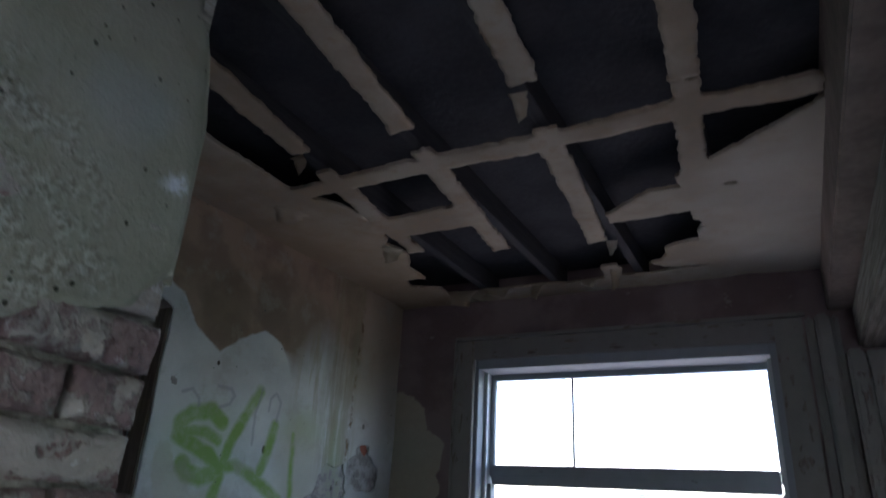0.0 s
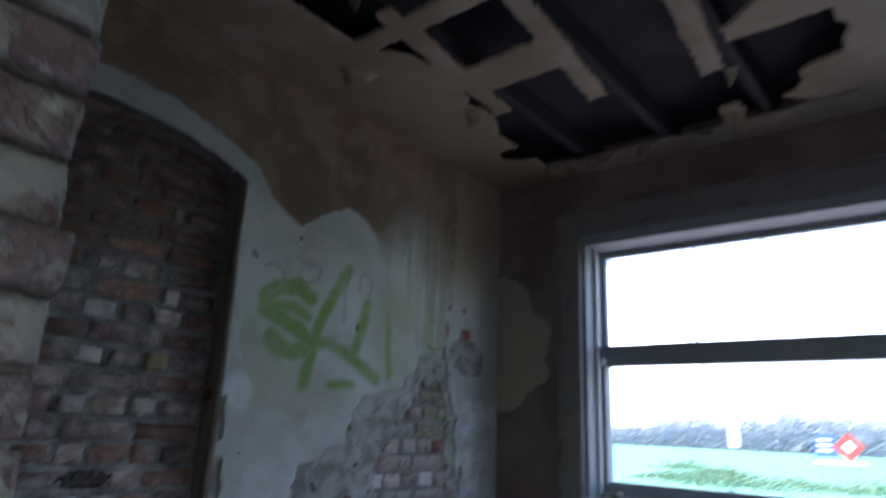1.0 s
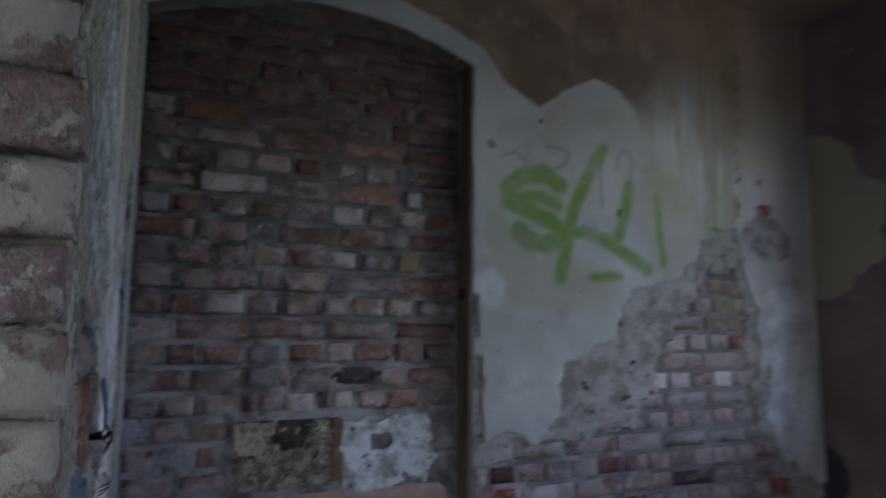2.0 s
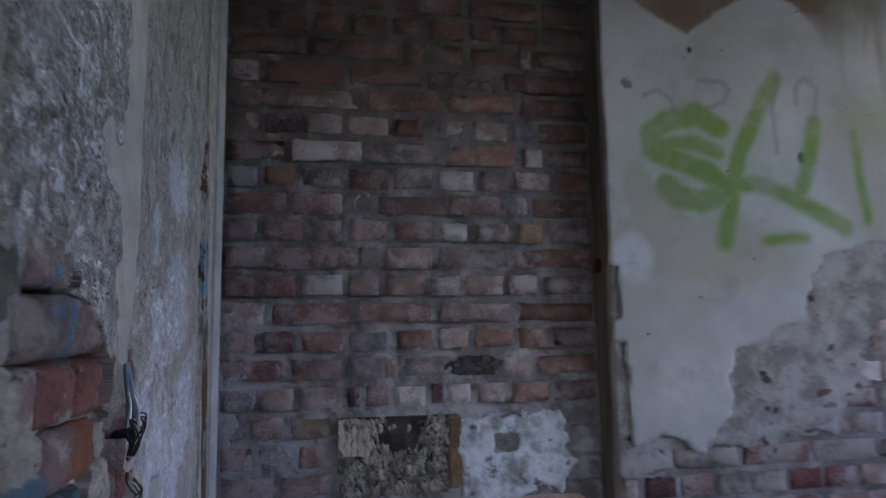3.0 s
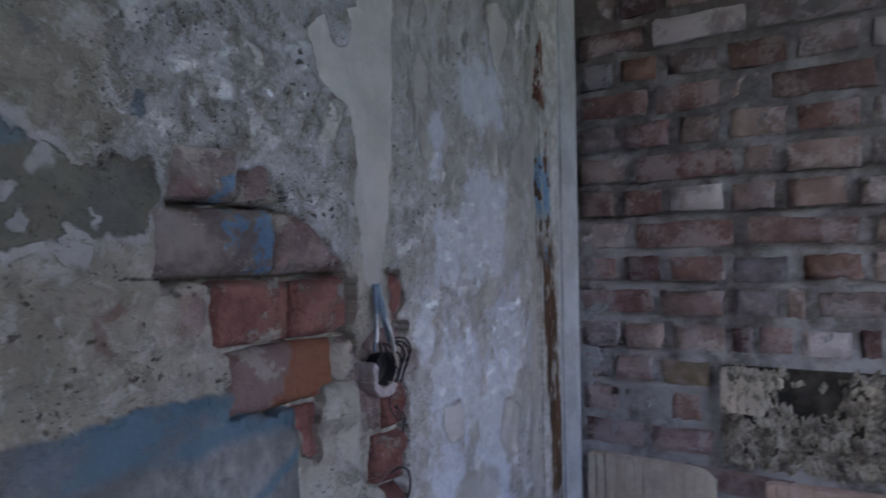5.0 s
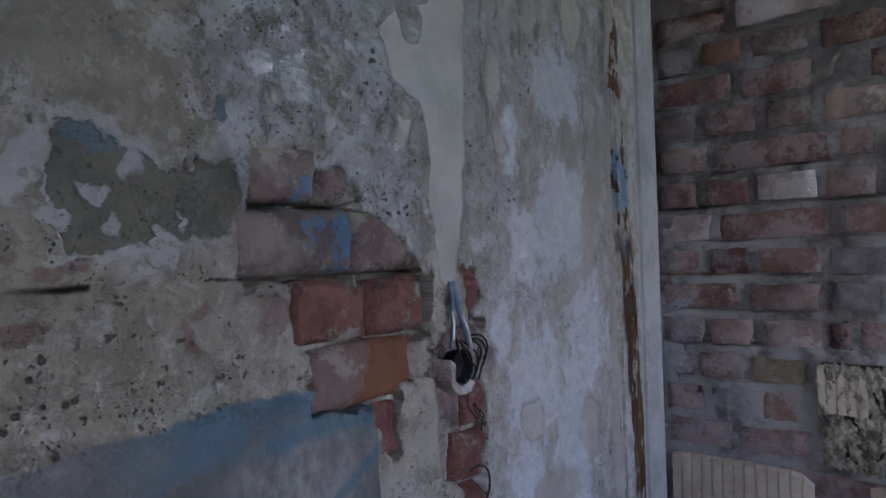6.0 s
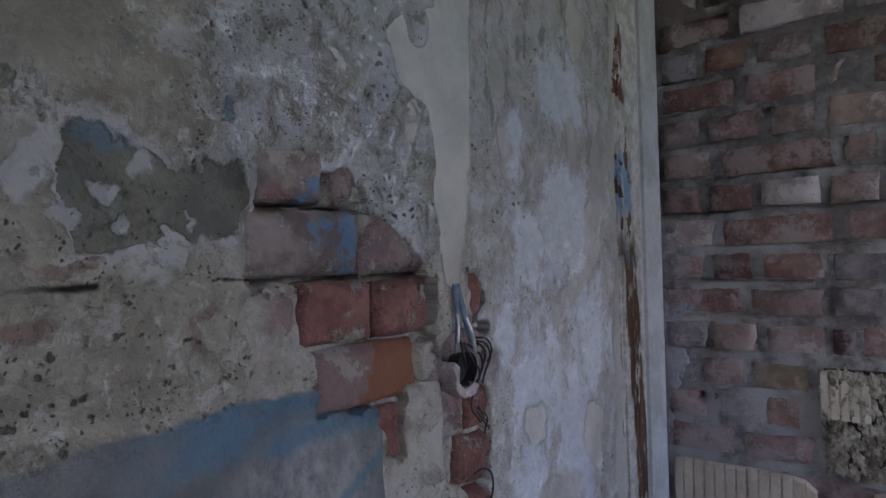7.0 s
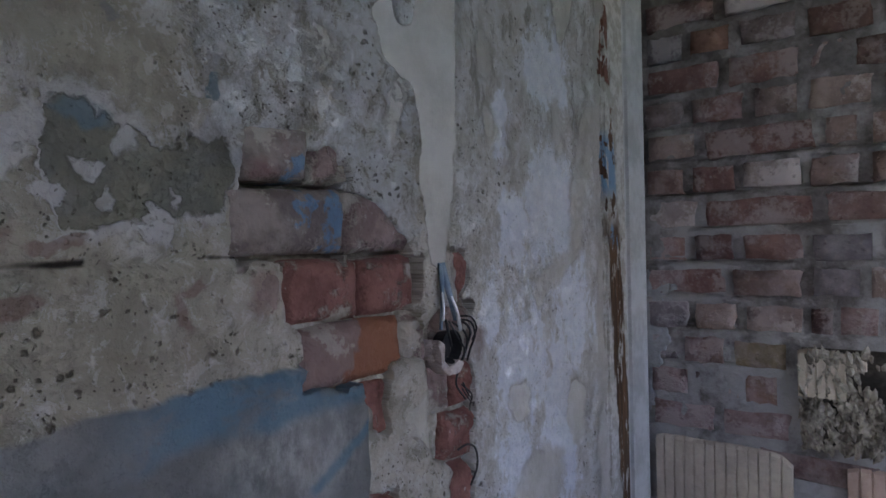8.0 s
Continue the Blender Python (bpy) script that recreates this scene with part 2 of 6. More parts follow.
def painted_brick():
    m = Nodes("brick_with_blue_paint")
    mid, fine = m.noise(20, 6, 0.62), m.noise(110, 4)
    col = m.mix(m.step(mid, 0.36, 0.62), (0.125, 0.10, 0.095), (0.25, 0.21, 0.195))
    col = m.mix(m.step(m.noise(11, 4), 0.58, 0.68), col, (0.20, 0.125, 0.12))
    x, y, z = m.split(m.pos)
    p = m.warp(m.join(x, z), 0.035, 40, 5)
    spots = m.any_of([m.blob(p, -1.268, 1.412, 0.018, 0.030), m.blob(p, -1.218, 1.468, 0.014, 0.022), m.blob(p, -1.228, 1.428, 0.016, 0.014)])
    spots = m.math("MULTIPLY", spots, m.step(m.noise(45, 5, 0.7), 0.40, 0.52))
    col = m.mix(m.math("MULTIPLY", spots, 0.85), col, m.mix(mid, (0.05, 0.11, 0.22), (0.13, 0.26, 0.36)))
    over = m.step(m.noise(15, 7, 0.7), 0.54, 0.60)
    col = m.mix(m.math("MULTIPLY", over, 0.7), col, m.mix(fine, (0.33, 0.30, 0.26), (0.45, 0.42, 0.38)))
    return m.done(col, 0.92, m.math("ADD", mid, m.math("MULTIPLY", fine, 0.5)), 0.008, 1.0)


BRICK_BLUE = painted_brick()


def pier_plaster():
    """The side of the pier: crumbling limewash over tan plaster, a filled cable chase, blue paint remains."""
    m = Nodes("flaking_pier_plaster")
    p, u, v = flat_north(m)
    wide, mid, fine = m.noise(3.5, 5, 0.6, at=p), m.noise(24, 6, 0.62, at=p), m.noise(110, 4, 0.6, at=p)
    crumb = m.noise(46, 7, 0.74, at=p)
    col = m.mix(m.step(wide, 0.38, 0.62), (0.45, 0.41, 0.35), (0.57, 0.53, 0.475))
    col = m.mix(m.math("MULTIPLY", m.step(mid, 0.44, 0.68), 0.55), col, (0.31, 0.28, 0.235))
    col = m.mix(m.math("MULTIPLY", m.step(crumb, 0.50, 0.64), 0.5), col, (0.57, 0.545, 0.50))
    olive = m.mix(m.step(m.noise(17, 6, 0.7, at=p), 0.40, 0.62), (0.265, 0.245, 0.195), (0.40, 0.37, 0.305))
    left_side = m.step(m.math("ADD", u, m.math("MULTIPLY", wide, 0.3)), -1.10, -0.90)
    col = m.mix(m.math("MULTIPLY", left_side, 0.8), col, olive)
    q = m.warp(p, 0.05, 9)
    qs = m.warp(m.warp(p, 0.03, 14), 0.012, 60, 4)
    # crumbling limewash over the bare bricks, left of the chase: soft clouds with pitted, flaked edges
    cloud = m.math("ADD", m.math("MULTIPLY", m.noise(13, 7, 0.72, at=m.warp(p, 0.02, 22)), 0.62), m.math("MULTIPLY", crumb, 0.38))
    zone = m.any_of([m.blob(q, -1.28, 1.72, 0.20, 0.24, 0.5), m.blob(q, -1.33, 1.53, 0.09, 0.14, 0.5), m.blob(q, -1.15, 1.56, 0.06, 0.09, 0.6), m.blob(q, -1.37, 1.44, 0.05, 0.06, 0.6)])
    cloud = m.math("ADD", cloud, m.math("MULTIPLY", m.math("SUBTRACT", zone, 0.42), 0.15))
    soft_white = m.math("MULTIPLY", m.step(cloud, 0.46, 0.60), 0.75)
    hard_white = m.math("MULTIPLY", m.step(m.math("ADD", cloud, m.math("MULTIPLY", m.math("SUBTRACT", fine, 0.5), 0.12)), 0.545, 0.575), 0.8)
    right_side = m.step(u, -1.455, -1.52)
    crust = m.math("MULTIPLY", m.any_of([soft_white, hard_white]), m.math("SUBTRACT", 1.0, m.math("MULTIPLY", right_side, 0.5)))
    tone = m.mix(m.step(m.noise(9, 5, at=p), 0.35, 0.65), (0.66, 0.655, 0.65), (0.82, 0.83, 0.85))
    col = m.mix(crust, col, tone)
    # small hard flakes: chalky scales and bare tan scars between them
    scale = m.noise(1.0, 8, 0.78, at=m.vec("MULTIPLY", m.warp(p, 0.02, 26), (36, 28, 1)))
    scale_zone = m.any_of([m.math("MULTIPLY", zone, 1.0), m.math("MULTIPLY", right_side, 0.75)])
    scales = m.math("MULTIPLY", m.step(m.math("ADD", scale, m.math("MULTIPLY", scale_zone, 0.05)), 0.54, 0.565), m.math("ADD", 0.25, m.math("MULTIPLY", scale_zone, 0.6)))
    sores = m.math("MULTIPLY", m.step(scale, 0.452, 0.425), 0.72)
    col = m.mix(scales, col, m.mix(fine, (0.66, 0.66, 0.67), (0.84, 0.85, 0.88)))
    col = m.mix(sores, col, m.mix(fine, (0.24, 0.215, 0.175), (0.36, 0.335, 0.29)))
    # thin grey skim on the doorway side
    col = m.mix(m.math("MULTIPLY", right_side, 0.46), col, m.mix(m.step(mid, 0.38, 0.62), (0.53, 0.515, 0.505), (0.72, 0.71, 0.715)))
    # right of the chase: dragged, dribbling skim
    drag = m.noise(1.0, 7, 0.70, at=m.vec("MULTIPLY", m.warp(p, 0.015, 16), (34, 9, 1)))
    drag_zone = m.math("MULTIPLY", right_side, m.math("ADD", 0.35, m.math("MULTIPLY", m.step(v, 1.45, 1.62), 0.65)))
    col = m.mix(m.math("MULTIPLY", m.math("MULTIPLY", m.step(drag, 0.50, 0.60), drag_zone), 0.7), col, (0.64, 0.63, 0.62))
    col = m.mix(m.math("MULTIPLY", m.math("MULTIPLY", m.step(drag, 0.46, 0.39), drag_zone), 0.75), col, (0.30, 0.28, 0.25))
    # bluish white wash
    places = ((-1.775, 1.45, 0.10, 0.11), (-1.66, 1.40, 0.05, 0.08), (-1.86, 1.25, 0.09, 0.10), (-1.585, 1.295, 0.028, 0.07), (-1.67, 1.19, 0.10, 0.12), (-1.80, 1.13, 0.06, 0.16),
              (-1.83, 1.00, 0.05, 0.12), (-1.64, 1.05, 0.05, 0.08), (-1.78, 1.68, 0.08, 0.08), (-1.62, 1.56, 0.03, 0.06), (-1.60, 0.85, 0.10, 0.14))
    wash = m.any_of([m.blob(q, *w, 0.75) for w in places])
    wisp = m.noise(1.0, 7, 0.72, at=m.vec("MULTIPLY", p, (20, 11, 1)))
    frayed = m.math("ADD", m.math("MULTIPLY", wisp, 0.55), m.math("MULTIPLY", m.noise(1.0, 7, 0.75, at=m.vec("MULTIPLY", m.warp(p, 0.02, 20), (60, 26, 1))), 0.45))
    frayed = m.math("ADD", frayed, m.math("MULTIPLY", m.math("SUBTRACT", wash, 0.42), 0.24))
    frayed = m.math("ADD", frayed, m.math("MULTIPLY", m.math("SUBTRACT", right_side, 1.0), 0.16))
    wash = m.any_of([m.math("MULTIPLY", m.step(frayed, 0.45, 0.62), 0.8), m.math("MULTIPLY", m.step(m.math("ADD", frayed, m.math("MULTIPLY", m.math("SUBTRACT", fine, 0.5), 0.10)), 0.53, 0.575), 0.95)])
    col = m.mix(wash, col, m.mix(m.step(crumb, 0.38, 0.6), (0.76, 0.80, 0.88), (0.88, 0.91, 0.97)))
    # smooth tan scars and the smeared band beside the old frame
    band_smooth = m.any_of([m.stroke(q, (-1.945, 1.62), (-1.85, 1.37), 0.036, 0.010), m.stroke(q, (-1.85, 1.37), (-1.735, 1.30), 0.026, 0.008), m.stroke(m.warp(p, 0.01, 12), (-2.02, 2.3), (-1.985, 0.6), 0.03, 0.008)])
    scars = m.any_of([m.blob(qs, -1.654, 1.133, 0.030, 0.036, 0.2), m.blob(q, -1.875, 1.075, 0.036, 0.07, 0.12), m.blob(q, -1.71, 0.99, 0.10, 0.05, 0.2), m.blob(qs, -1.834, 1.80, 0.04, 0.055, 0.1),
                      m.blob(qs, -1.577, 1.665, 0.026, 0.045, 0.3), m.blob(qs, -1.589, 1.565, 0.024, 0.036, 0.35), m.blob(qs, -1.815, 1.583, 0.03, 0.045, 0.4), m.blob(qs, -1.445, 1.165, 0.055, 0.04, 0.15),
                      m.blob(qs, -1.26, 1.60, 0.028, 0.03, 0.4), m.blob(qs, -1.375, 1.57, 0.016, 0.045, 0.35)])
    smooth_tan = m.any_of([m.math("MULTIPLY", band_smooth, 0.9), scars])
    col = m.mix(m.math("MULTIPLY", smooth_tan, 0.8), col, m.mix(mid, (0.37, 0.345, 0.31), (0.48, 0.455, 0.42)))
    # bare grey-green patch between two uneven edges
    ug, vg, _ = m.split(qs)
    ung = m.math("MULTIPLY", ug, -1.0)
    roof = m.profile(ung, [(0.972, 1.47), (0.976, 1.502), (0.987, 1.511), (1.013, 1.508), (1.035, 1.493), (1.051, 1.496), (1.07, 1.476), (1.10, 1.482), (1.131, 1.484), (1.144, 1.462)])
    base = m.profile(ung, [(0.972, 1.475), (0.98, 1.446), (0.987, 1.402), (1.017, 1.396), (1.035, 1.405), (1.048, 1.40), (1.056, 1.424), (1.084, 1.41), (1.111, 1.416), (1.129, 1.424), (1.144, 1.461)])
    green = m.math("MULTIPLY", m.step(m.math("SUBTRACT", roof, vg), -0.001, 0.003), m.step(m.math("SUBTRACT", vg, base), -0.001, 0.003))
    green = m.math("MULTIPLY", green, m.math("MULTIPLY", m.step(ung, 0.971, 0.975), m.step(ung, 1.146, 1.141)))
    halo = m.math("MULTIPLY", m.step(m.math("SUBTRACT", roof, vg), -0.020, -0.010), m.step(m.math("SUBTRACT", vg, base), -0.016, -0.008))
    halo = m.math("MULTIPLY", halo, m.math("MULTIPLY", m.step(ung, 0.960, 0.966), m.step(ung, 1.158, 1.150)))
    halo = m.math("MULTIPLY", m.math("SUBTRACT", halo, green, clamp=True), m.step(m.noise(20, 6, 0.7, at=p), 0.38, 0.50))
    tone_g = m.mix(m.step(m.noise(16, 5, 0.6, at=p), 0.4, 0.6), (0.175, 0.178, 0.155), (0.235, 0.228, 0.185))
    col = m.mix(green, col, m.mix(m.math("MULTIPLY", m.step(mid, 0.5, 0.7), 0.4), tone_g, (0.26, 0.275, 0.28)))
    bits = m.any_of([m.blob(qs, -1.010, 1.459, 0.013, 0.008, 0.15), m.blob(qs, -1.028, 1.427, 0.008, 0.012, 0.15), m.blob(qs, -1.042, 1.484, 0.009, 0.014, 0.3), m.blob(qs, -1.083, 1.427, 0.003, 0.007, 0.3),
                     m.blob(qs, -0.982, 1.434, 0.012, 0.005, 0.2), m.blob(qs, -0.960, 1.475, 0.014, 0.028, 0.15), m.blob(qs, -1.06, 1.398, 0.016, 0.012, 0.15)])
    rim = m.any_of([m.math("MULTIPLY", bits, 0.95), m.math("MULTIPLY", halo, 0.85)])
    col = m.mix(m.math("MULTIPLY", rim, 0.85), col, m.mix(mid, (0.46, 0.45, 0.43), (0.68, 0.69, 0.72)))
    stain = m.any_of([m.blob(qs, -1.004, 1.500, 0.022, 0.008, 0.5), m.math("MULTIPLY", m.blob(qs, -1.128, 1.534, 0.008, 0.009, 0.2), 1.3)])
    col = m.mix(m.math("MULTIPLY", stain, 0.6), col, (0.12, 0.22, 0.29))
    streak = m.stroke(qs, (-1.035, 1.590), (-1.068, 1.555), 0.0045, 0.002)
    col = m.mix(m.math("MULTIPLY", streak, 0.75), col, (0.21, 0.22, 0.225))
    # filled cable chase, smooth, wider above
    qc = m.warp(p, 0.007, 12, 1.0)
    uu, vv, _ = m.split(qc)
    left = m.profile(vv, [(1.348, 1.452), (1.36, 1.436), (1.411, 1.429), (1.483, 1.420), (1.553, 1.411), (1.588, 1.400), (1.606, 1.352), (1.665, 1.333), (1.69, 1.36), (1.72, 1.425), (1.95, 1.43)])
    right = m.profile(vv, [(1.348, 1.455), (1.358, 1.467), (1.396, 1.478), (1.45, 1.486), (1.527, 1.495), (1.605, 1.498), (1.72, 1.502), (1.95, 1.50)])
    un = m.math("MULTIPLY", uu, -1.0)
    chase = m.math("MULTIPLY", m.step(m.math("SUBTRACT", un, left), -0.002, 0.002), m.step(m.math("SUBTRACT", right, un), -0.002, 0.002))
    chase = m.math("MULTIPLY", chase, m.step(vv, 1.348, 1.354))
    chase = m.math("MULTIPLY", chase, m.math("SUBTRACT", 1.0, m.blob(m.warp(p, 0.01, 30), -1.385, 1.688, 0.022, 0.030, 0.06)))
    col = m.mix(chase, col, m.mix(m.step(m.math("ADD", m.math("MULTIPLY", m.noise(9, 4, at=p), 0.7), m.math("MULTIPLY", crumb, 0.3)), 0.38, 0.62), (0.41, 0.39, 0.365), (0.51, 0.495, 0.47)))
    # blue paint band with bare grey render under it
    q4 = m.warp(p, 0.012, 18)
    u4, v4, _ = m.split(q4)
    edge = m.math("ADD", 1.262, m.math("MULTIPLY", m.math("ADD", u4, 1.1), -0.02))
    panel = m.math("MULTIPLY", m.step(m.math("SUBTRACT", edge, v4), -0.002, 0.003), m.step(u4, -1.315, -1.308))
    col = m.mix(panel, col, m.mix(m.step(m.noise(8, 5, at=p), 0.4, 0.65), (0.165, 0.175, 0.18), (0.27, 0.275, 0.28)))
    pale = m.math("MULTIPLY", m.math("MULTIPLY", panel, m.blob(q, -1.21, 1.185, 0.075, 0.045, 0.8)), m.step(wisp, 0.36, 0.62))
    col = m.mix(m.math("MULTIPLY", pale, 0.85), col, (0.52, 0.525, 0.53))
    drop = m.math("ADD", 0.052, m.math("MULTIPLY", m.math("SUBTRACT", m.noise(7, 4, at=p), 0.5), 0.06))
    band = m.math("MULTIPLY", panel, m.step(m.math("SUBTRACT", m.math("SUBTRACT", edge, v4), drop), 0.012, -0.012))
    brushed = m.step(m.noise(1.0, 5, 0.6, at=m.vec("MULTIPLY", m.warp(p, 0.02, 12), (16, 26, 1))), 0.36, 0.56)
    band = m.math("MULTIPLY", band, m.math("MULTIPLY", m.step(u4, -0.99, -1.09), m.math("ADD", 0.2, m.math("MULTIPLY", brushed, 0.8))))
    swipe = m.stroke(q4, (-1.31, 1.180), (-1.225, 1.135), 0.007, 0.005)
    band = m.any_of([band, m.math("MULTIPLY", swipe, 0.9)])
    col = m.mix(m.math("MULTIPLY", band, 0.8), col, m.mix(wisp, (0.075, 0.175, 0.26), (0.135, 0.28, 0.38)))
    # dirt runs, pits and dark crumbs
    bare = m.math("SUBTRACT", 1.0, m.any_of([chase, m.math("MULTIPLY", right_side, 0.75), smooth_tan]))
    grime = m.math("MULTIPLY", m.step(m.noise(1.0, 6, 0.66, at=m.vec("MULTIPLY", p, (10, 5, 1))), 0.54, 0.70), 0.4)
    col = m.mix(m.math("MULTIPLY", grime, bare), col, (0.23, 0.205, 0.17))
    dotted = m.any_of([m.math("MULTIPLY", m.step(m.cells(62, at=m.warp(p, 0.012, 50)), 0.24, 0.12), m.step(m.noise(8, 4, at=p), 0.46, 0.60)),
                       m.math("MULTIPLY", m.step(m.cells(150, at=m.warp(p, 0.006, 90)), 0.26, 0.14), m.step(m.noise(14, 4, at=m.vec("ADD", p, (2.0, 5.0, 0))), 0.46, 0.58))])
    corner = m.blob(q, -0.95, 1.60, 0.065, 0.075, 0.2)
    keep = m.math("SUBTRACT", 1.0, m.any_of([chase, panel, smooth_tan, corner, m.math("MULTIPLY", wash, 0.6)]))
    pits = m.math("MULTIPLY", dotted, keep)
    col = m.mix(m.math("MULTIPLY", corner, 0.7), col, (0.30, 0.28, 0.235))
    col = m.mix(m.math("MULTIPLY", pits, 0.82), col, (0.085, 0.075, 0.062))
    red = m.math("MULTIPLY", m.step(m.noise(14, 5, 0.6, at=p), 0.62, 0.70), m.step(v, 1.46, 1.38))
    col = m.mix(m.math("MULTIPLY", m.math("MULTIPLY", red, m.step(u, -1.25, -1.05)), 0.7), col, (0.24, 0.15, 0.13))
    ghosts = m.any_of([m.blob(qs, -0.985, 1.389, 0.030, 0.008, 0.15), m.blob(qs, -0.955, 1.345, 0.016, 0.010, 0.3), m.blob(qs, -1.105, 1.360, 0.018, 0.007, 0.3), m.blob(qs, -1.175, 1.345, 0.020, 0.022, 0.4),
                       m.blob(qs, -1.088, 1.335, 0.008, 0.026, 0.4), m.blob(qs, -1.53, 1.255, 0.03, 0.022, 0.4)])
    col = m.mix(m.math("MULTIPLY", ghosts, 0.6), col, (0.23, 0.13, 0.115))
    chalk = m.any_of([m.stroke(qs, (-1.012, 1.345), (-1.010, 1.285), 0.0030, 0.003), m.stroke(qs, (-1.055, 1.355), (-1.072, 1.30), 0.0035, 0.003), m.blob(qs, -1.045, 1.383, 0.014, 0.010, 0.5)])
    col = m.mix(m.math("MULTIPLY", chalk, m.step(crumb, 0.40, 0.52)), col, (0.56, 0.55, 0.52))
    crack = m.any_of([m.stroke(m.warp(p, 0.006, 16), (-0.80, 1.368), (-1.005, 1.379), 0.0026, 0.0016), m.stroke(m.warp(p, 0.006, 20), (-1.11, 1.380), (-1.16, 1.378), 0.0016, 0.0012)])
    col = m.mix(crack, col, (0.03, 0.025, 0.022))
    rough_h = m.math("ADD", m.math("MULTIPLY", mid, 0.6), m.math("MULTIPLY", fine, 0.35))
    rough_h = m.math("ADD", rough_h, m.math("MULTIPLY", m.math("MULTIPLY", crumb, bare), 0.55))
    rough_h = m.math("ADD", rough_h, m.math("MULTIPLY", m.math("MULTIPLY", drag, drag_zone), 1.1))
    rough_h = m.math("MULTIPLY", rough_h, m.math("SUBTRACT", 1.0, m.math("MULTIPLY", m.any_of([chase, m.math("MULTIPLY", smooth_tan, 0.45)]), 0.85)))
    rough_h = m.math("ADD", rough_h, m.math("MULTIPLY", m.math("SUBTRACT", scales, sores), m.math("SUBTRACT", 0.35, m.math("MULTIPLY", m.any_of([chase, smooth_tan]), 0.35))))
    h = m.math("ADD", rough_h, m.math("MULTIPLY", m.math("MULTIPLY", hard_white, m.math("SUBTRACT", 1.0, chase)), m.math("SUBTRACT", 0.55, m.math("MULTIPLY", right_side, 0.3))))
    h = m.math("ADD", h, m.math("MULTIPLY", chase, 0.85))
    h = m.math("ADD", m.math("SUBTRACT", h, m.math("MULTIPLY", green, 0.6)), m.math("MULTIPLY", rim, 0.3))
    h = m.math("SUBTRACT", m.math("SUBTRACT", h, m.math("MULTIPLY", pits, 0.7)), m.math("MULTIPLY", crack, 0.4))
    return m.done(col, 0.9, h, 0.013, 1.0)


def face_plaster():
    """The front of the pier: olive grey plaster with a rough, scabbed area."""
    m = Nodes("olive_scabbed_plaster")
    p, u, v = flat_west(m)
    wide, mid, fine = m.noise(3, 5, 0.6, at=p), m.noise(22, 6, 0.65, at=p), m.noise(90, 4, 0.6, at=p)
    col = m.mix(m.step(wide, 0.35, 0.65), (0.26, 0.255, 0.195), (0.34, 0.33, 0.27))
    q = m.warp(p, 0.04, 10)
    scab = m.any_of([m.blob(q, 0.78, 2.02, 0.12, 0.12, 0.4), m.blob(q, 0.70, 1.96, 0.2, 0.2, 0.3), m.blob(q, 0.85, 1.93, 0.08, 0.05, 0.4)])
    crumbs = m.math("MULTIPLY", scab, m.step(mid, 0.42, 0.58))
    col = m.mix(m.math("MULTIPLY", crumbs, 0.8), col, m.mix(m.step(fine, 0.4, 0.6), (0.20, 0.19, 0.15), (0.46, 0.45, 0.40)))
    pits = m.math("MULTIPLY", m.step(m.cells(42, at=p), 0.2, 0.08), m.step(m.noise(9, 3, at=p), 0.5, 0.6))
    col = m.mix(pits, col, (0.05, 0.05, 0.035))
    chip = m.math("MULTIPLY", m.blob(q, 1.0, 2.10, 0.024, 0.018, 0.5), m.step(mid, 0.46, 0.58))
    col = m.mix(chip, col, (0.62, 0.65, 0.72))
    fade = m.blob(q, 0.9, 2.2, 0.07, 0.06, 0.6)
    col = m.mix(m.math("MULTIPLY", fade, 0.5), col, (0.34, 0.36, 0.36))
    h = m.math("ADD", m.math("MULTIPLY", mid, m.math("ADD", 0.25, scab)), m.math("MULTIPLY", fine, 0.3))
    return m.done(col, 0.9, m.math("SUBTRACT", h, m.math("MULTIPLY", pits, 0.5)), 0.008, 1.0)


BROWN_EDGE = [(1.0, 2.50), (1.4, 2.57), (1.75, 2.56), (1.95, 2.50), (2.12, 2.43), (2.22, 2.31), (2.36, 2.25), (2.45, 2.32), (2.60, 2.40), (2.72, 2.37), (2.82, 2.28),
              (2.92, 2.36), (3.05, 2.44), (3.2, 2.36), (3.34, 2.25), (3.5, 2.30), (3.78, 2.4)]


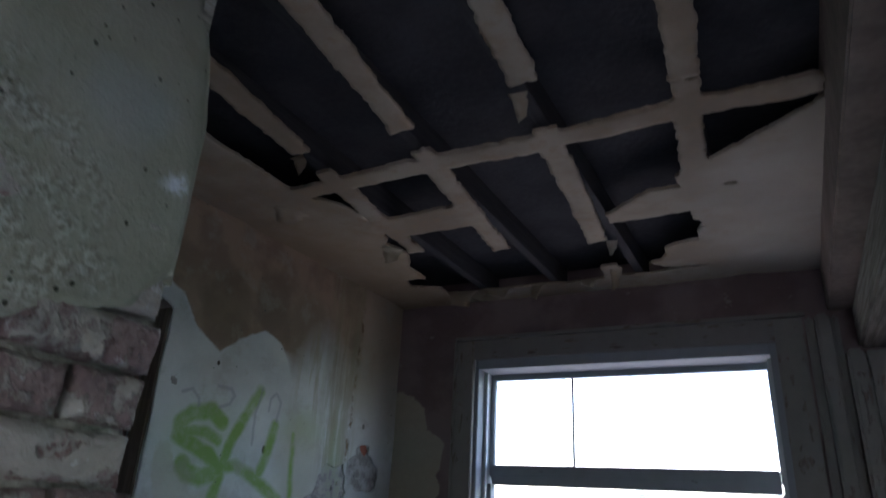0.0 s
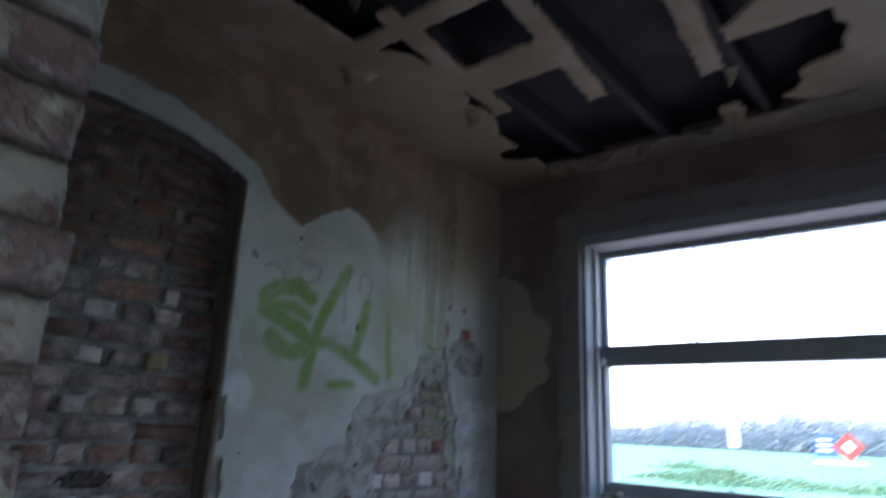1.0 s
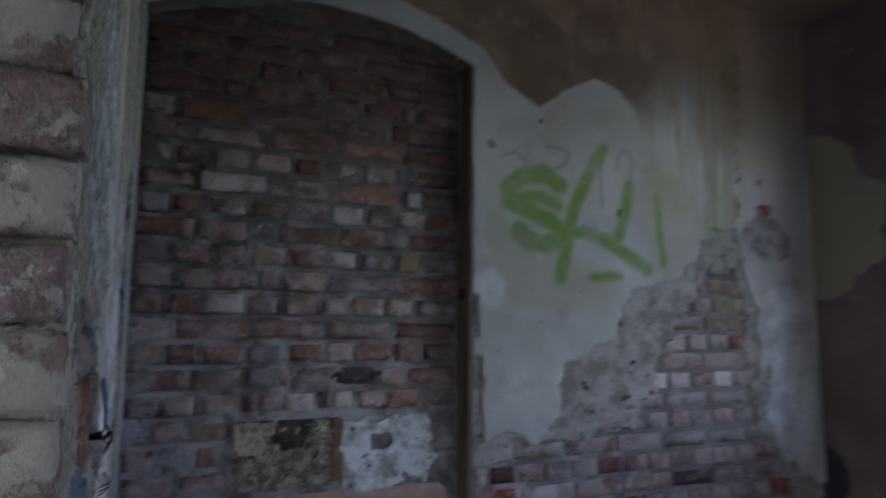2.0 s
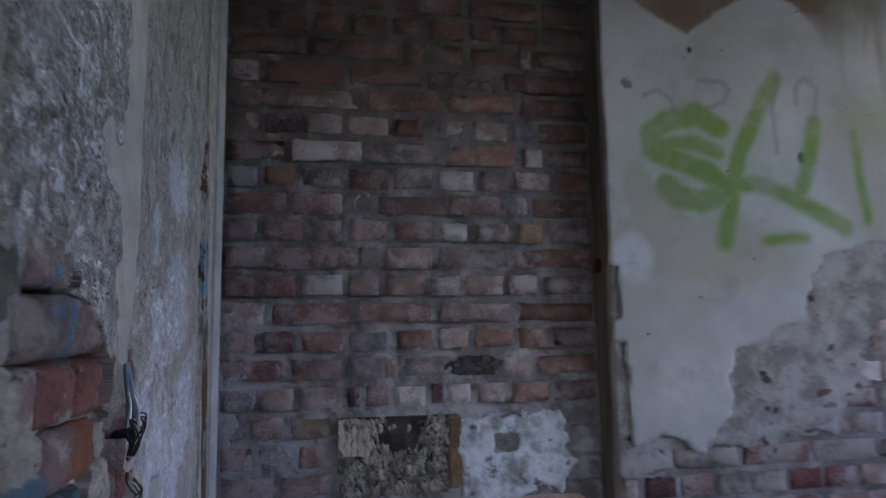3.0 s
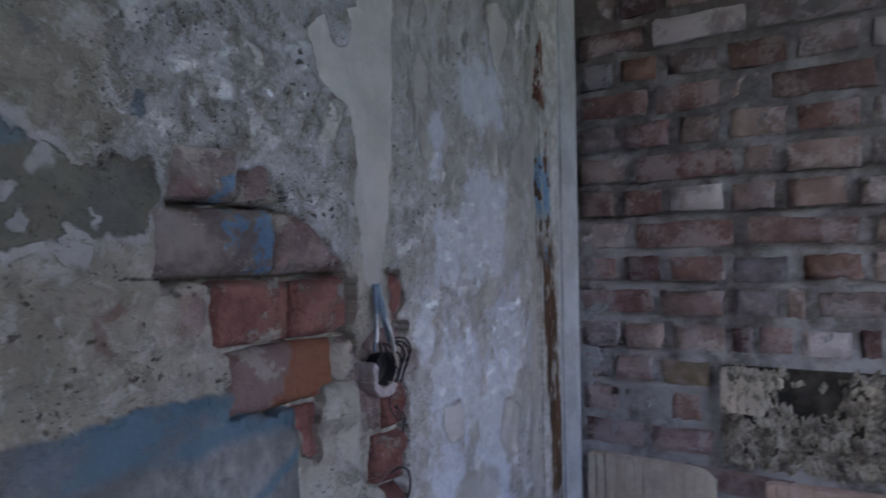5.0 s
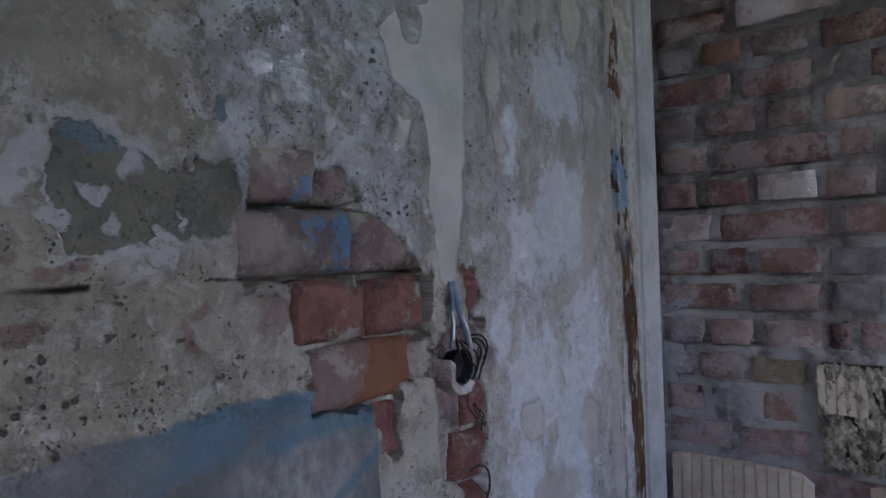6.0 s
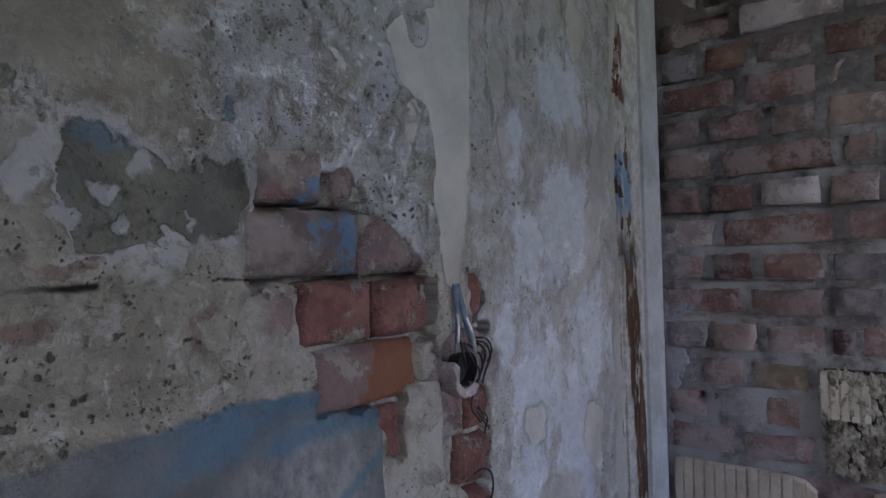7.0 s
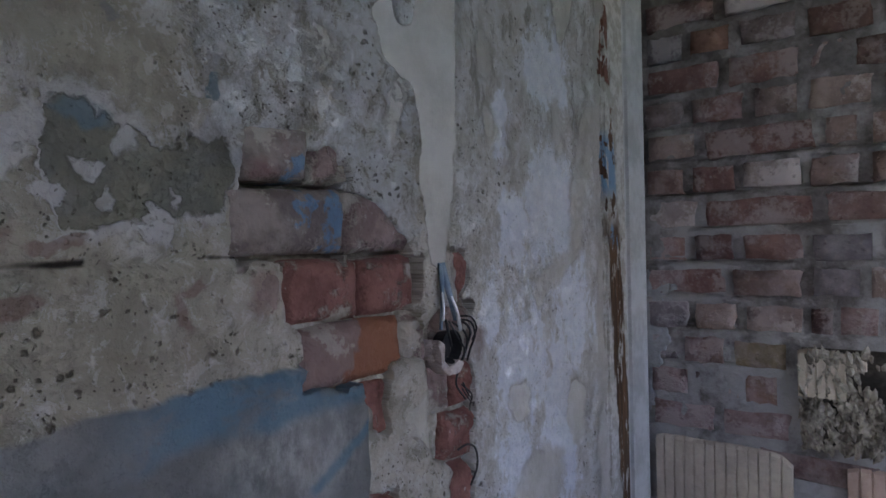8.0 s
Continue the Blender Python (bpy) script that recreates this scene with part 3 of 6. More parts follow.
def skim_plaster():
    """The west wall: dirty white skim with brown staining above and green spray paint."""
    m = Nodes("stained_white_skim")
    p, u, v = flat_west(m)
    wide, mid, fine = m.noise(2.6, 5, 0.6, at=p), m.noise(15, 6, 0.6, at=p), m.noise(80, 4, 0.6, at=p)
    col = m.mix(m.step(wide, 0.35, 0.65), (0.36, 0.358, 0.343), (0.455, 0.458, 0.446))
    q = m.warp(p, 0.035, 11)
    beige = m.any_of([m.blob(q, 2.17, 1.77, 0.045, 0.09, 0.2), m.blob(q, 2.40, 1.60, 0.28, 0.10, 0.35), m.blob(q, 2.25, 1.68, 0.09, 0.10, 0.3),
                      m.blob(q, 2.95, 1.85, 0.16, 0.22, 0.4)])
    col = m.mix(m.math("MULTIPLY", beige, 0.6), col, (0.34, 0.315, 0.235))
    bluish = m.any_of([m.blob(q, 2.15, 1.58, 0.06, 0.07, 0.3), m.blob(q, 3.58, 1.52, 0.12, 0.14, 0.3), m.blob(q, 3.58, 1.15, 0.16, 0.25, 0.3)])
    col = m.mix(m.math("MULTIPLY", bluish, 0.6), col, (0.58, 0.62, 0.68))
    grey = m.math("MULTIPLY", m.blob(q, 3.58, 1.25, 0.22, 0.55, 0.3), m.step(m.noise(8, 6, 0.68, at=p), 0.42, 0.60))
    col = m.mix(m.math("MULTIPLY", grey, 0.65), col, (0.27, 0.275, 0.285))
    # brown staining above an uneven tide line
    uq, vq, _ = m.split(m.warp(p, 0.018, 13))
    line = m.profile(uq, BROWN_EDGE)
    over = m.math("SUBTRACT", vq, line)
    soft = m.math("MULTIPLY", m.step(u, 2.72, 2.95), 0.16)
    brown = m.math("DIVIDE", m.math("ADD", over, m.math("ADD", 0.006, soft)), m.math("ADD", 0.014, m.math("MULTIPLY", soft, 2.0)), clamp=True)
    tint = m.mix(m.step(m.noise(4, 4, at=p), 0.42, 0.58), (0.165, 0.102, 0.062), (0.23, 0.152, 0.096))
    deep = m.any_of([m.blob(q, 2.36, 2.43, 0.14, 0.18, 0.15), m.blob(q, 2.90, 2.42, 0.18, 0.24, 0.25), m.blob(q, 2.63, 2.55, 0.11, 0.15, 0.2)])
    tint = m.mix(m.math("MULTIPLY", deep, 0.55), tint, (0.12, 0.075, 0.04))
    column = m.math("MULTIPLY", m.step(u, 3.30, 3.42), m.step(v, 1.85, 2.25))
    col = m.mix(m.math("MULTIPLY", column, 0.65), col, (0.32, 0.28, 0.225))
    tint = m.mix(m.math("MULTIPLY", m.step(u, 3.30, 3.42), 0.7), tint, (0.29, 0.23, 0.165))
    col = m.mix(m.math("MULTIPLY", brown, 0.92), col, tint)
    drip = m.math("MULTIPLY", m.step(m.noise(1.0, 4, 0.6, at=m.vec("MULTIPLY", p, (14, 1.6, 1))), 0.50, 0.66), m.step(u, 2.8, 2.95))
    drip = m.math("MULTIPLY", drip, m.math("MULTIPLY", m.step(over, -0.62, -0.02), m.step(u, 3.42, 3.30)))
    col = m.mix(m.math("MULTIPLY", drip, 0.7), col, (0.24, 0.20, 0.125))
    crack = m.stroke(m.warp(p, 0.03, 8), (3.36, 2.72), (3.33, 1.9), 0.012, 0.010)
    col = m.mix(m.math("MULTIPLY", crack, m.step(mid, 0.4, 0.6)), col, (0.12, 0.07, 0.035))
    run = m.noise(1.0, 5, 0.65, at=m.vec("MULTIPLY", p, (22, 2.2, 1)))
    stain = m.math("MULTIPLY", m.math("MULTIPLY", m.step(u, 3.02, 3.16), m.step(u, 3.40, 3.32)), m.step(run, 0.36, 0.56))
    stain = m.math("MULTIPLY", stain, m.step(v, 1.65, 1.9))
    col = m.mix(m.math("MULTIPLY", stain, 0.55), col, (0.17, 0.14, 0.08))
    nail = m.any_of([m.blob(p, 2.705, 1.885, 0.012, 0.018, 0.3), m.blob(p, 2.36, 2.20, 0.008, 0.01, 0.3), m.blob(p, 3.46, 2.08, 0.012, 0.014, 0.3)])
    col = m.mix(nail, col, (0.05, 0.04, 0.035))
    # green spray paint
    s = m.warp(p, 0.008, 14)
    runs = []
    for pts, r in (([(2.443, 1.967), (2.372, 2.006), (2.278, 1.983), (2.221, 1.939), (2.225, 1.89), (2.312, 1.861), (2.393, 1.832), (2.435, 1.801), (2.428, 1.764), (2.368, 1.745), (2.299, 1.762), (2.265, 1.791)], 0.035),
                   ([(2.24, 1.91), (2.3, 1.916), (2.359, 1.92), (2.43, 1.895)], 0.026), ([(2.633, 2.127), (2.554, 1.997), (2.502, 1.89), (2.471, 1.787), (2.451, 1.685), (2.438, 1.635)], 0.028),
                   ([(2.428, 1.788), (2.551, 1.807), (2.676, 1.76), (2.754, 1.718), (2.832, 1.678)], 0.027), ([(2.756, 1.993), (2.732, 1.885), (2.698, 1.788)], 0.026),
                   ([(2.891, 1.971), (2.897, 1.831), (2.914, 1.703)], 0.014), ([(2.572, 1.635), (2.699, 1.647)], 0.016)):
        runs += [(a, b, r) for a, b in zip(pts, pts[1:])]
    spray = m.any_of([m.stroke(s, a, b, r, 0.017) for a, b, r in runs])
    mist = m.any_of([m.blob(q, 2.95, 2.02, 0.14, 0.09, 0.8), m.blob(q, 3.22, 1.86, 0.07, 0.22, 0.8), m.blob(q, 2.36, 1.88, 0.2, 0.14, 0.8)])
    spray = m.any_of([m.math("MULTIPLY", spray, m.math("ADD", 0.0, m.math("MULTIPLY", m.noise(9, 6, 0.7, at=p), 1.75))), m.math("MULTIPLY", mist, 0.28)])
    col = m.mix(m.math("MINIMUM", spray, 0.95), col, (0.155, 0.26, 0.055))
    # faint grey pencil-like loops above the paint
    g = m.warp(p, 0.006, 20)
    loops = []
    for pts in ([(2.21, 2.057), (2.255, 2.075), (2.294, 2.045), (2.301, 2.015)],
                [(2.384, 2.109), (2.457, 2.108), (2.481, 2.084), (2.461, 2.047), (2.408, 2.025)],
                [(2.704, 2.053), (2.706, 2.107), (2.738, 2.138), (2.777, 2.103), (2.762, 2.015)],
                [(2.647, 2.143), (2.618, 2.024), (2.628, 1.899)]):
        loops += list(zip(pts, pts[1:]))
    loop = m.any_of([m.stroke(g, a, b, 0.007, 0.006) for a, b in loops])
    col = m.mix(m.math("MULTIPLY", loop, 0.5), col, (0.19, 0.185, 0.21))
    pits = m.math("MULTIPLY", m.step(m.cells(20, at=p), 0.09, 0.05), m.step(m.noise(7, 3, at=p), 0.52, 0.56))
    col = m.mix(pits, col, (0.04, 0.035, 0.03))
    dirt = m.math("MULTIPLY", m.step(m.noise(6, 6, 0.65, at=p), 0.52, 0.68), 0.45)
    col = m.mix(dirt, col, (0.27, 0.25, 0.21))
    h = m.math("ADD", m.math("MULTIPLY", mid, 0.5), m.math("MULTIPLY", fine, 0.15))
    return m.done(col, 0.82, m.math("SUBTRACT", h, m.math("MULTIPLY", pits, 0.6)), 0.004, 0.9)


def ceiling_board():
    m = Nodes("stained_fibreboard")
    wide, mid, fine = m.noise(2.5, 5), m.noise(14, 5, 0.6), m.noise(90, 3)
    col = m.mix(m.step(wide, 0.4, 0.62), (0.235, 0.18, 0.128), (0.315, 0.26, 0.20))
    col = m.mix(m.math("MULTIPLY", m.step(mid, 0.5, 0.66), 0.55), col, (0.27, 0.19, 0.12))
    x, y, z = m.split(m.pos)
    clean = m.math("MULTIPLY", m.step(x, -0.5, 0.0), m.step(y, 2.3, 2.7))
    col = m.mix(m.math("MULTIPLY", clean, 0.6), col, (0.44, 0.40, 0.34))
    damp = m.math("MULTIPLY", m.step(x, -1.45, -1.9), m.step(y, 2.2, 2.6))
    col = m.mix(m.math("MULTIPLY", damp, 0.65), col, (0.25, 0.18, 0.11))
    return m.done(col, 0.9, m.math("ADD", m.math("MULTIPLY", mid, 0.6), m.math("MULTIPLY", fine, 0.4)), 0.004, 0.8)


def window_wall_paint():
    """The window wall: dark plum-brown distemper with a bare beige patch."""
    m = Nodes("plum_brown_distemper")
    p, u, v = flat_north(m)
    wide, mid, fine = m.noise(3, 5, at=p), m.noise(18, 6, 0.6, at=p), m.noise(90, 3, at=p)
    col = m.mix(m.step(wide, 0.38, 0.62), (0.115, 0.078, 0.075), (0.17, 0.122, 0.116))
    q = m.warp(p, 0.09, 4, 5)
    bare = m.any_of([m.blob(q, -2.10, 2.08, 0.16, 0.24, 0.04), m.blob(q, -1.98, 1.92, 0.17, 0.17, 0.04), m.blob(q, -1.97, 1.80, 0.14, 0.12, 0.04), m.blob(q, -2.10, 1.72, 0.15, 0.13, 0.04)])
    col = m.mix(bare, col, m.mix(mid, (0.25, 0.215, 0.165), (0.31, 0.27, 0.21)))
    low = m.step(v, 1.06, 1.0)
    grey = m.math("MULTIPLY", low, m.step(m.noise(5, 4, at=p), 0.35, 0.55))
    grey = m.math("MULTIPLY", grey, m.step(u, -1.80, -1.70))
    col = m.mix(m.math("MULTIPLY", grey, 0.6), col, (0.22, 0.20, 0.175))
    pale = m.any_of([m.blob(q, -1.53, 0.95, 0.06, 0.10, 0.2)])
    col = m.mix(m.math("MULTIPLY", pale, 0.8), col, (0.42, 0.41, 0.40))
    black = m.any_of([m.blob(q, -2.11, 0.84, 0.07, 0.12, 0.15), m.blob(q, -1.37, 0.93, 0.085, 0.11, 0.1), m.blob(q, -1.05, 1.03, 0.02, 0.02, 0.2)])
    col = m.mix(black, col, (0.025, 0.025, 0.03))
    scuff = m.math("MULTIPLY", m.step(m.noise(9, 6, 0.7, at=p), 0.62, 0.68), 0.6)
    col = m.mix(scuff, col, (0.25, 0.22, 0.20))
    return m.done(col, 0.8, m.math("ADD", m.math("MULTIPLY", mid, 0.6), m.math("MULTIPLY", fine, 0.3)), 0.005, 0.8)


PIER_SIDE = pier_plaster()
PIER_FACE = face_plaster()
SKIM = skim_plaster()
CEILING = ceiling_board()
PLUM = window_wall_paint()


def pitted_render():
    m = Nodes("bare_grey_render")
    wide, mid, fine = m.noise(5, 5, 0.6), m.noise(18, 6, 0.65), m.noise(80, 4, 0.6)
    col = m.mix(m.step(mid, 0.38, 0.62), (0.19, 0.175, 0.165), (0.34, 0.32, 0.305))
    col = m.mix(m.math("MULTIPLY", m.step(wide, 0.5, 0.65), 0.6), col, (0.40, 0.385, 0.38))
    x, y, z = m.split(m.pos)
    p = m.warp(m.join(y, z), 0.02, 20)
    pits = m.math("MULTIPLY", m.step(m.cells(20, at=p), 0.26, 0.12), m.step(m.noise(6, 4), 0.46, 0.58))
    col = m.mix(m.math("MULTIPLY", pits, 0.85), col, (0.05, 0.042, 0.04))
    green = m.math("MULTIPLY", m.math("MULTIPLY", m.step(y, 3.10, 3.2), m.step(y, 3.36, 3.28)), m.step(mid, 0.45, 0.6))
    col = m.mix(m.math("MULTIPLY", green, 0.35), col, (0.17, 0.24, 0.07))
    red = m.blob(m.warp(p, 0.02, 30), 3.495, 1.965, 0.035, 0.03, 0.15)
    col = m.mix(red, col, (0.26, 0.085, 0.055))
    h = m.math("SUBTRACT", m.math("ADD", mid, m.math("MULTIPLY", fine, 0.4)), m.math("MULTIPLY", pits, 1.2))
    return m.done(col, 0.95, h, 0.012, 1.0)


BASECOAT = pitted_render()
OTHER_WALL = plain_material("dirty_plaster", (0.50, 0.47, 0.43), (0.66, 0.63, 0.59), 4, 0.9, 0.004, 40)
FLOOR = plain_material("dusty_concrete", (0.44, 0.42, 0.39), (0.58, 0.55, 0.52), 5, 0.95, 0.008, 60)
# the unlit void's darkness is put into the deck and joist colours
DECK = plain_material("void_black_boarding", (0.022, 0.021, 0.024), (0.040, 0.038, 0.042), 4, 0.9, 0.004, 40)
JOIST = wood_material("void_dark_joist_timber", (0.024, 0.022, 0.024), (0.040, 0.037, 0.038), "y")
SASH = wood_material("weathered_grey_sash_paint", (0.07, 0.065, 0.065), (0.12, 0.115, 0.11), "z", 0.6, (0.25, 0.26, 0.28), 0.7)
SASH_ACROSS = wood_material("weathered_grey_rail_paint", (0.07, 0.065, 0.065), (0.12, 0.115, 0.11), "x", 0.6, (0.25, 0.26, 0.28), 0.7)
CASING = wood_material("grimy_brown_casing_paint", (0.09, 0.07, 0.055), (0.15, 0.115, 0.09), "z", 0.6, (0.20, 0.18, 0.165), 0.6)
CASING_ACROSS = wood_material("grimy_brown_head_paint", (0.09, 0.07, 0.055), (0.15, 0.115, 0.09), "x", 0.6, (0.19, 0.17, 0.16), 0.6)
SILL = wood_material("pale_worn_sill_paint", (0.2, 0.18, 0.16), (0.3, 0.28, 0.25), "x", 0.45, (0.46, 0.47, 0.48), 0.75)
LINING = wood_material("dark_brown_door_lining", (0.10, 0.078, 0.06), (0.18, 0.14, 0.11), "z", 0.75)
BEAM = wood_material("rough_grey_brown_beam", (0.12, 0.10, 0.08), (0.24, 0.21, 0.175), "y", 0.9, depth=0.006)
BULKHEAD = plain_material("brown_bulkhead_paint", (0.14, 0.105, 0.082), (0.21, 0.16, 0.13), 5, 0.8, 0.003, 40)


def flaking_frame():
    """The strip of old door frame: rust-brown timber laid bare between scales of tan, white and blue paint."""
    m = Nodes("flaking_frame_paint")
    x, y, z = m.split(m.pos)
    grain = m.noise(1.0, 5, 0.6, at=m.vec("MULTIPLY", m.pos, (70, 70, 6)))
    wood = m.mix(m.step(grain, 0.35, 0.65), (0.065, 0.036, 0.022), (0.16, 0.09, 0.05))
    n = m.noise(1.0, 6, 0.7, at=m.vec("MULTIPLY", m.pos, (60, 60, 16)))
    large = m.noise(1.0, 4, 0.6, at=m.vec("MULTIPLY", m.pos, (18, 18, 11)))
    axis = m.math("ADD", m.math("ADD", x, 2.043), m.math("MULTIPLY", m.math("SUBTRACT", 1.36, z), 0.10))
    core = m.step(m.math("ADD", m.math("ABSOLUTE", axis), m.math("MULTIPLY", m.math("SUBTRACT", n, 0.5), 0.07)), 0.036, 0.026)
    low = m.step(m.math("ADD", z, m.math("MULTIPLY", m.math("SUBTRACT", large, 0.5), 0.25)), 1.48, 1.38)
    ovals = m.step(large, 0.56, 0.585)
    laid_bare = m.math("MULTIPLY", core, m.any_of([m.math("MULTIPLY", low, m.step(n, 0.60, 0.56)), ovals]))
    paint = m.mix(m.step(m.noise(40, 5, 0.7), 0.42, 0.6), (0.38, 0.36, 0.325), (0.56, 0.55, 0.53))
    blue = m.math("MULTIPLY", m.math("MULTIPLY", m.step(z, 1.46, 1.50), m.step(z, 1.62, 1.58)), m.step(n, 0.44, 0.48))
    blue = m.any_of([blue, m.math("MULTIPLY", m.math("MULTIPLY", m.step(z, 1.36, 1.38), m.step(z, 1.43, 1.41)), m.step(n, 0.52, 0.55))])
    paint = m.mix(m.math("MULTIPLY", m.math("MULTIPLY", blue, core), 0.9), paint, (0.13, 0.27, 0.42))
    rust = m.mix(m.step(z, 1.55, 1.68), wood, (0.17, 0.075, 0.055))
    col = m.mix(laid_bare, paint, rust)
    return m.done(col, 0.8, m.math("SUBTRACT", m.math("MULTIPLY", grain, 0.5), laid_bare), 0.004, 1.0)


FRAME_FLAKES = flaking_frame()
PALE_EDGE = plain_material("chalky_grey_edge", (0.40, 0.41, 0.415), (0.54, 0.555, 0.57), 12, 0.9, 0.004, 70)

# ---------------------------------------------------------------- mesh helpers


def part(name, bm, material, parent=None, label="", smooth=False):
    """Link a bmesh as one mesh object, under a thing or part where one is given."""
    me = bpy.data.meshes.new(name)
    bmesh.ops.recalc_face_normals(bm, faces=bm.faces)
    bm.to_mesh(me)
    bm.free()
    return mesh_part(name, me, material, parent, label, smooth)


def mesh_part(name, me, material, parent=None, label="", smooth=False):
    if material and not me.materials:
        me.materials.append(material)
    if smooth:
        me.polygons.foreach_set("use_smooth", [True] * len(me.polygons))
    ob = new(name, me)
    if parent:
        ob.parent = parent
    if label:
        ob["label"] = label
    return ob


def empty(name, at=(0, 0, 0), **tags):
    ob = new(name)
    ob.location = at
    return tagged(ob, **tags)


def box(bm, x0, x1, y0, y1, z0, z1, bevel=0.0):
    made = bmesh.ops.create_cube(bm, size=1.0, matrix=Matrix.Translation(((x0 + x1) / 2, (y0 + y1) / 2, (z0 + z1) / 2))
                                 @ Matrix.Diagonal((x1 - x0, y1 - y0, z1 - z0, 1)))
    if bevel:
        edges = list({e for v in made["verts"] for e in v.link_edges})
        bmesh.ops.bevel(bm, geom=edges, offset=bevel, segments=2, affect="EDGES")
    return bm


def boxed(name, material, parent, x0, x1, y0, y1, z0, z1, bevel=0.004, label=""):
    """A bevelled board; under a parent its place is given in the world."""
    bm = box(bmesh.new(), x0, x1, y0, y1, z0, z1, bevel)
    ob = part(name, bm, material, None, label)
    if parent:
        ob.parent = parent
        ob.matrix_parent_inverse = Matrix.Translation(-parent.location)
    return ob


LATTICE = np.random.RandomState(7).rand(512, 512)


def field(u, v, scale, octaves=4, seed=0, gain=0.5):
    """Smooth noise, about -0.5 to 0.5, over flat coordinates."""
    out, amp, total = 0.0, 1.0, 0.0
    for k in range(octaves):
        a, b = u * scale + 17.3 * seed + 5.1 * k, v * scale + 41.7 * seed + 9.7 * k
        i, j = np.floor(a).astype(int), np.floor(b).astype(int)
        s, t = a - i, b - j
        s, t = s * s * (3 - 2 * s), t * t * (3 - 2 * t)
        g = [[LATTICE[(i + p) % 512, (j + q) % 512] for q in (0, 1)] for p in (0, 1)]
        out = out + amp * ((g[0][0] * (1 - s) + g[1][0] * s) * (1 - t) + (g[0][1] * (1 - s) + g[1][1] * s) * t - 0.5)
        total += amp
        amp *= gain
        scale *= 2.03
    return out / total


def d_box(u, v, u0, u1, v0, v1):
    """Signed distance to a rectangle, negative inside."""
    a, b = np.abs(u - (u0 + u1) / 2) - (u1 - u0) / 2, np.abs(v - (v0 + v1) / 2) - (v1 - v0) / 2
    return np.hypot(np.maximum(a, 0), np.maximum(b, 0)) + np.minimum(np.maximum(a, b), 0)


def d_round(u, v, cu, cv, ru, rv):
    """About the signed distance to an ellipse."""
    return (np.hypot((u - cu) / ru, (v - cv) / rv) - 1) * min(ru, rv)


def sheet(name, material, u0, u1, v0, v1, cell, inside, place, thick, relief=None, parent=None, label=""):
    """A coat or board over a rectangle, kept where inside(u, v) is negative, with true edges of the given thickness.
    place(u, v, w) turns flat coordinates and the height over the surface into the world."""
    nu, nv = max(2, round((u1 - u0) / cell)) + 1, max(2, round((v1 - v0) / cell)) + 1
    U, V = np.meshgrid(np.linspace(u0, u1, nu), np.linspace(v0, v1, nv), indexing="ij")
    cu, cv = (U[:-1, :-1] + U[1:, 1:]) / 2, (V[:-1, :-1] + V[1:, 1:]) / 2
    keep = inside(cu, cv) < 0
    D = inside(U, V)
    e = cell * 0.5
    gu, gv = (inside(U + e, V) - inside(U - e, V)) / (2 * e), (inside(U, V + e) - inside(U, V - e)) / (2 * e)
    g2 = np.maximum(gu * gu + gv * gv, 0.15)
    pad = np.pad(keep, 1)
    around = pad[:-1, :-1].astype(int) + pad[1:, :-1] + pad[:-1, 1:] + pad[1:, 1:]
    rim = (around > 0) & (around < 4)
    rim[0, :] = rim[-1, :] = False
    rim[:, 0] = rim[:, -1] = False
    su, sv = np.clip(-D * gu / g2, -0.7 * cell, 0.7 * cell), np.clip(-D * gv / g2, -0.7 * cell, 0.7 * cell)
    UU, VV = np.where(rim, U + su, U), np.where(rim, V + sv, V)
    W = relief(UU, VV) if relief is not None else np.zeros_like(UU)
    index = -np.ones(U.shape, int)
    used = around > 0
    index[used] = np.arange(used.sum())
    verts = list(zip(*[np.broadcast_to(np.asarray(c, float), UU[used].shape) for c in place(UU[used], VV[used], W[used])]))
    ii, jj = np.nonzero(keep)
    faces = np.stack([index[ii, jj], index[ii + 1, jj], index[ii + 1, jj + 1], index[ii, jj + 1]], 1).tolist()
    # skirts along the rim
    back = {}
    low = []

    def under(i, j):
        if (i, j) not in back:
            back[(i, j)] = len(verts) + len(low)
            low.append(tuple(float(np.asarray(c)) for c in place(UU[i, j], VV[i, j], W[i, j] - thick)))
        return back[(i, j)]
    for i, j in zip(ii.tolist(), jj.tolist()):
        for di, dj, a, b in ((-1, 0, (i, j + 1), (i, j)), (1, 0, (i + 1, j), (i + 1, j + 1)), (0, -1, (i, j), (i + 1, j)), (0, 1, (i + 1, j + 1), (i, j + 1))):
            p, q = i + di, j + dj
            if not (0 <= p < nu - 1 and 0 <= q < nv - 1) or not keep[p, q]:
                faces.append([int(index[b]), int(index[a]), under(*a), under(*b)])
    me = bpy.data.meshes.new(name)
    me.from_pydata([tuple(map(float, p)) for p in verts] + low, [], faces)
    me.update()
    flags = [True] * len(ii) + [False] * (len(faces) - len(ii))
    me.polygons.foreach_set("use_smooth", flags)
    return mesh_part(name, me, material, parent, label)


BRICKS = {}


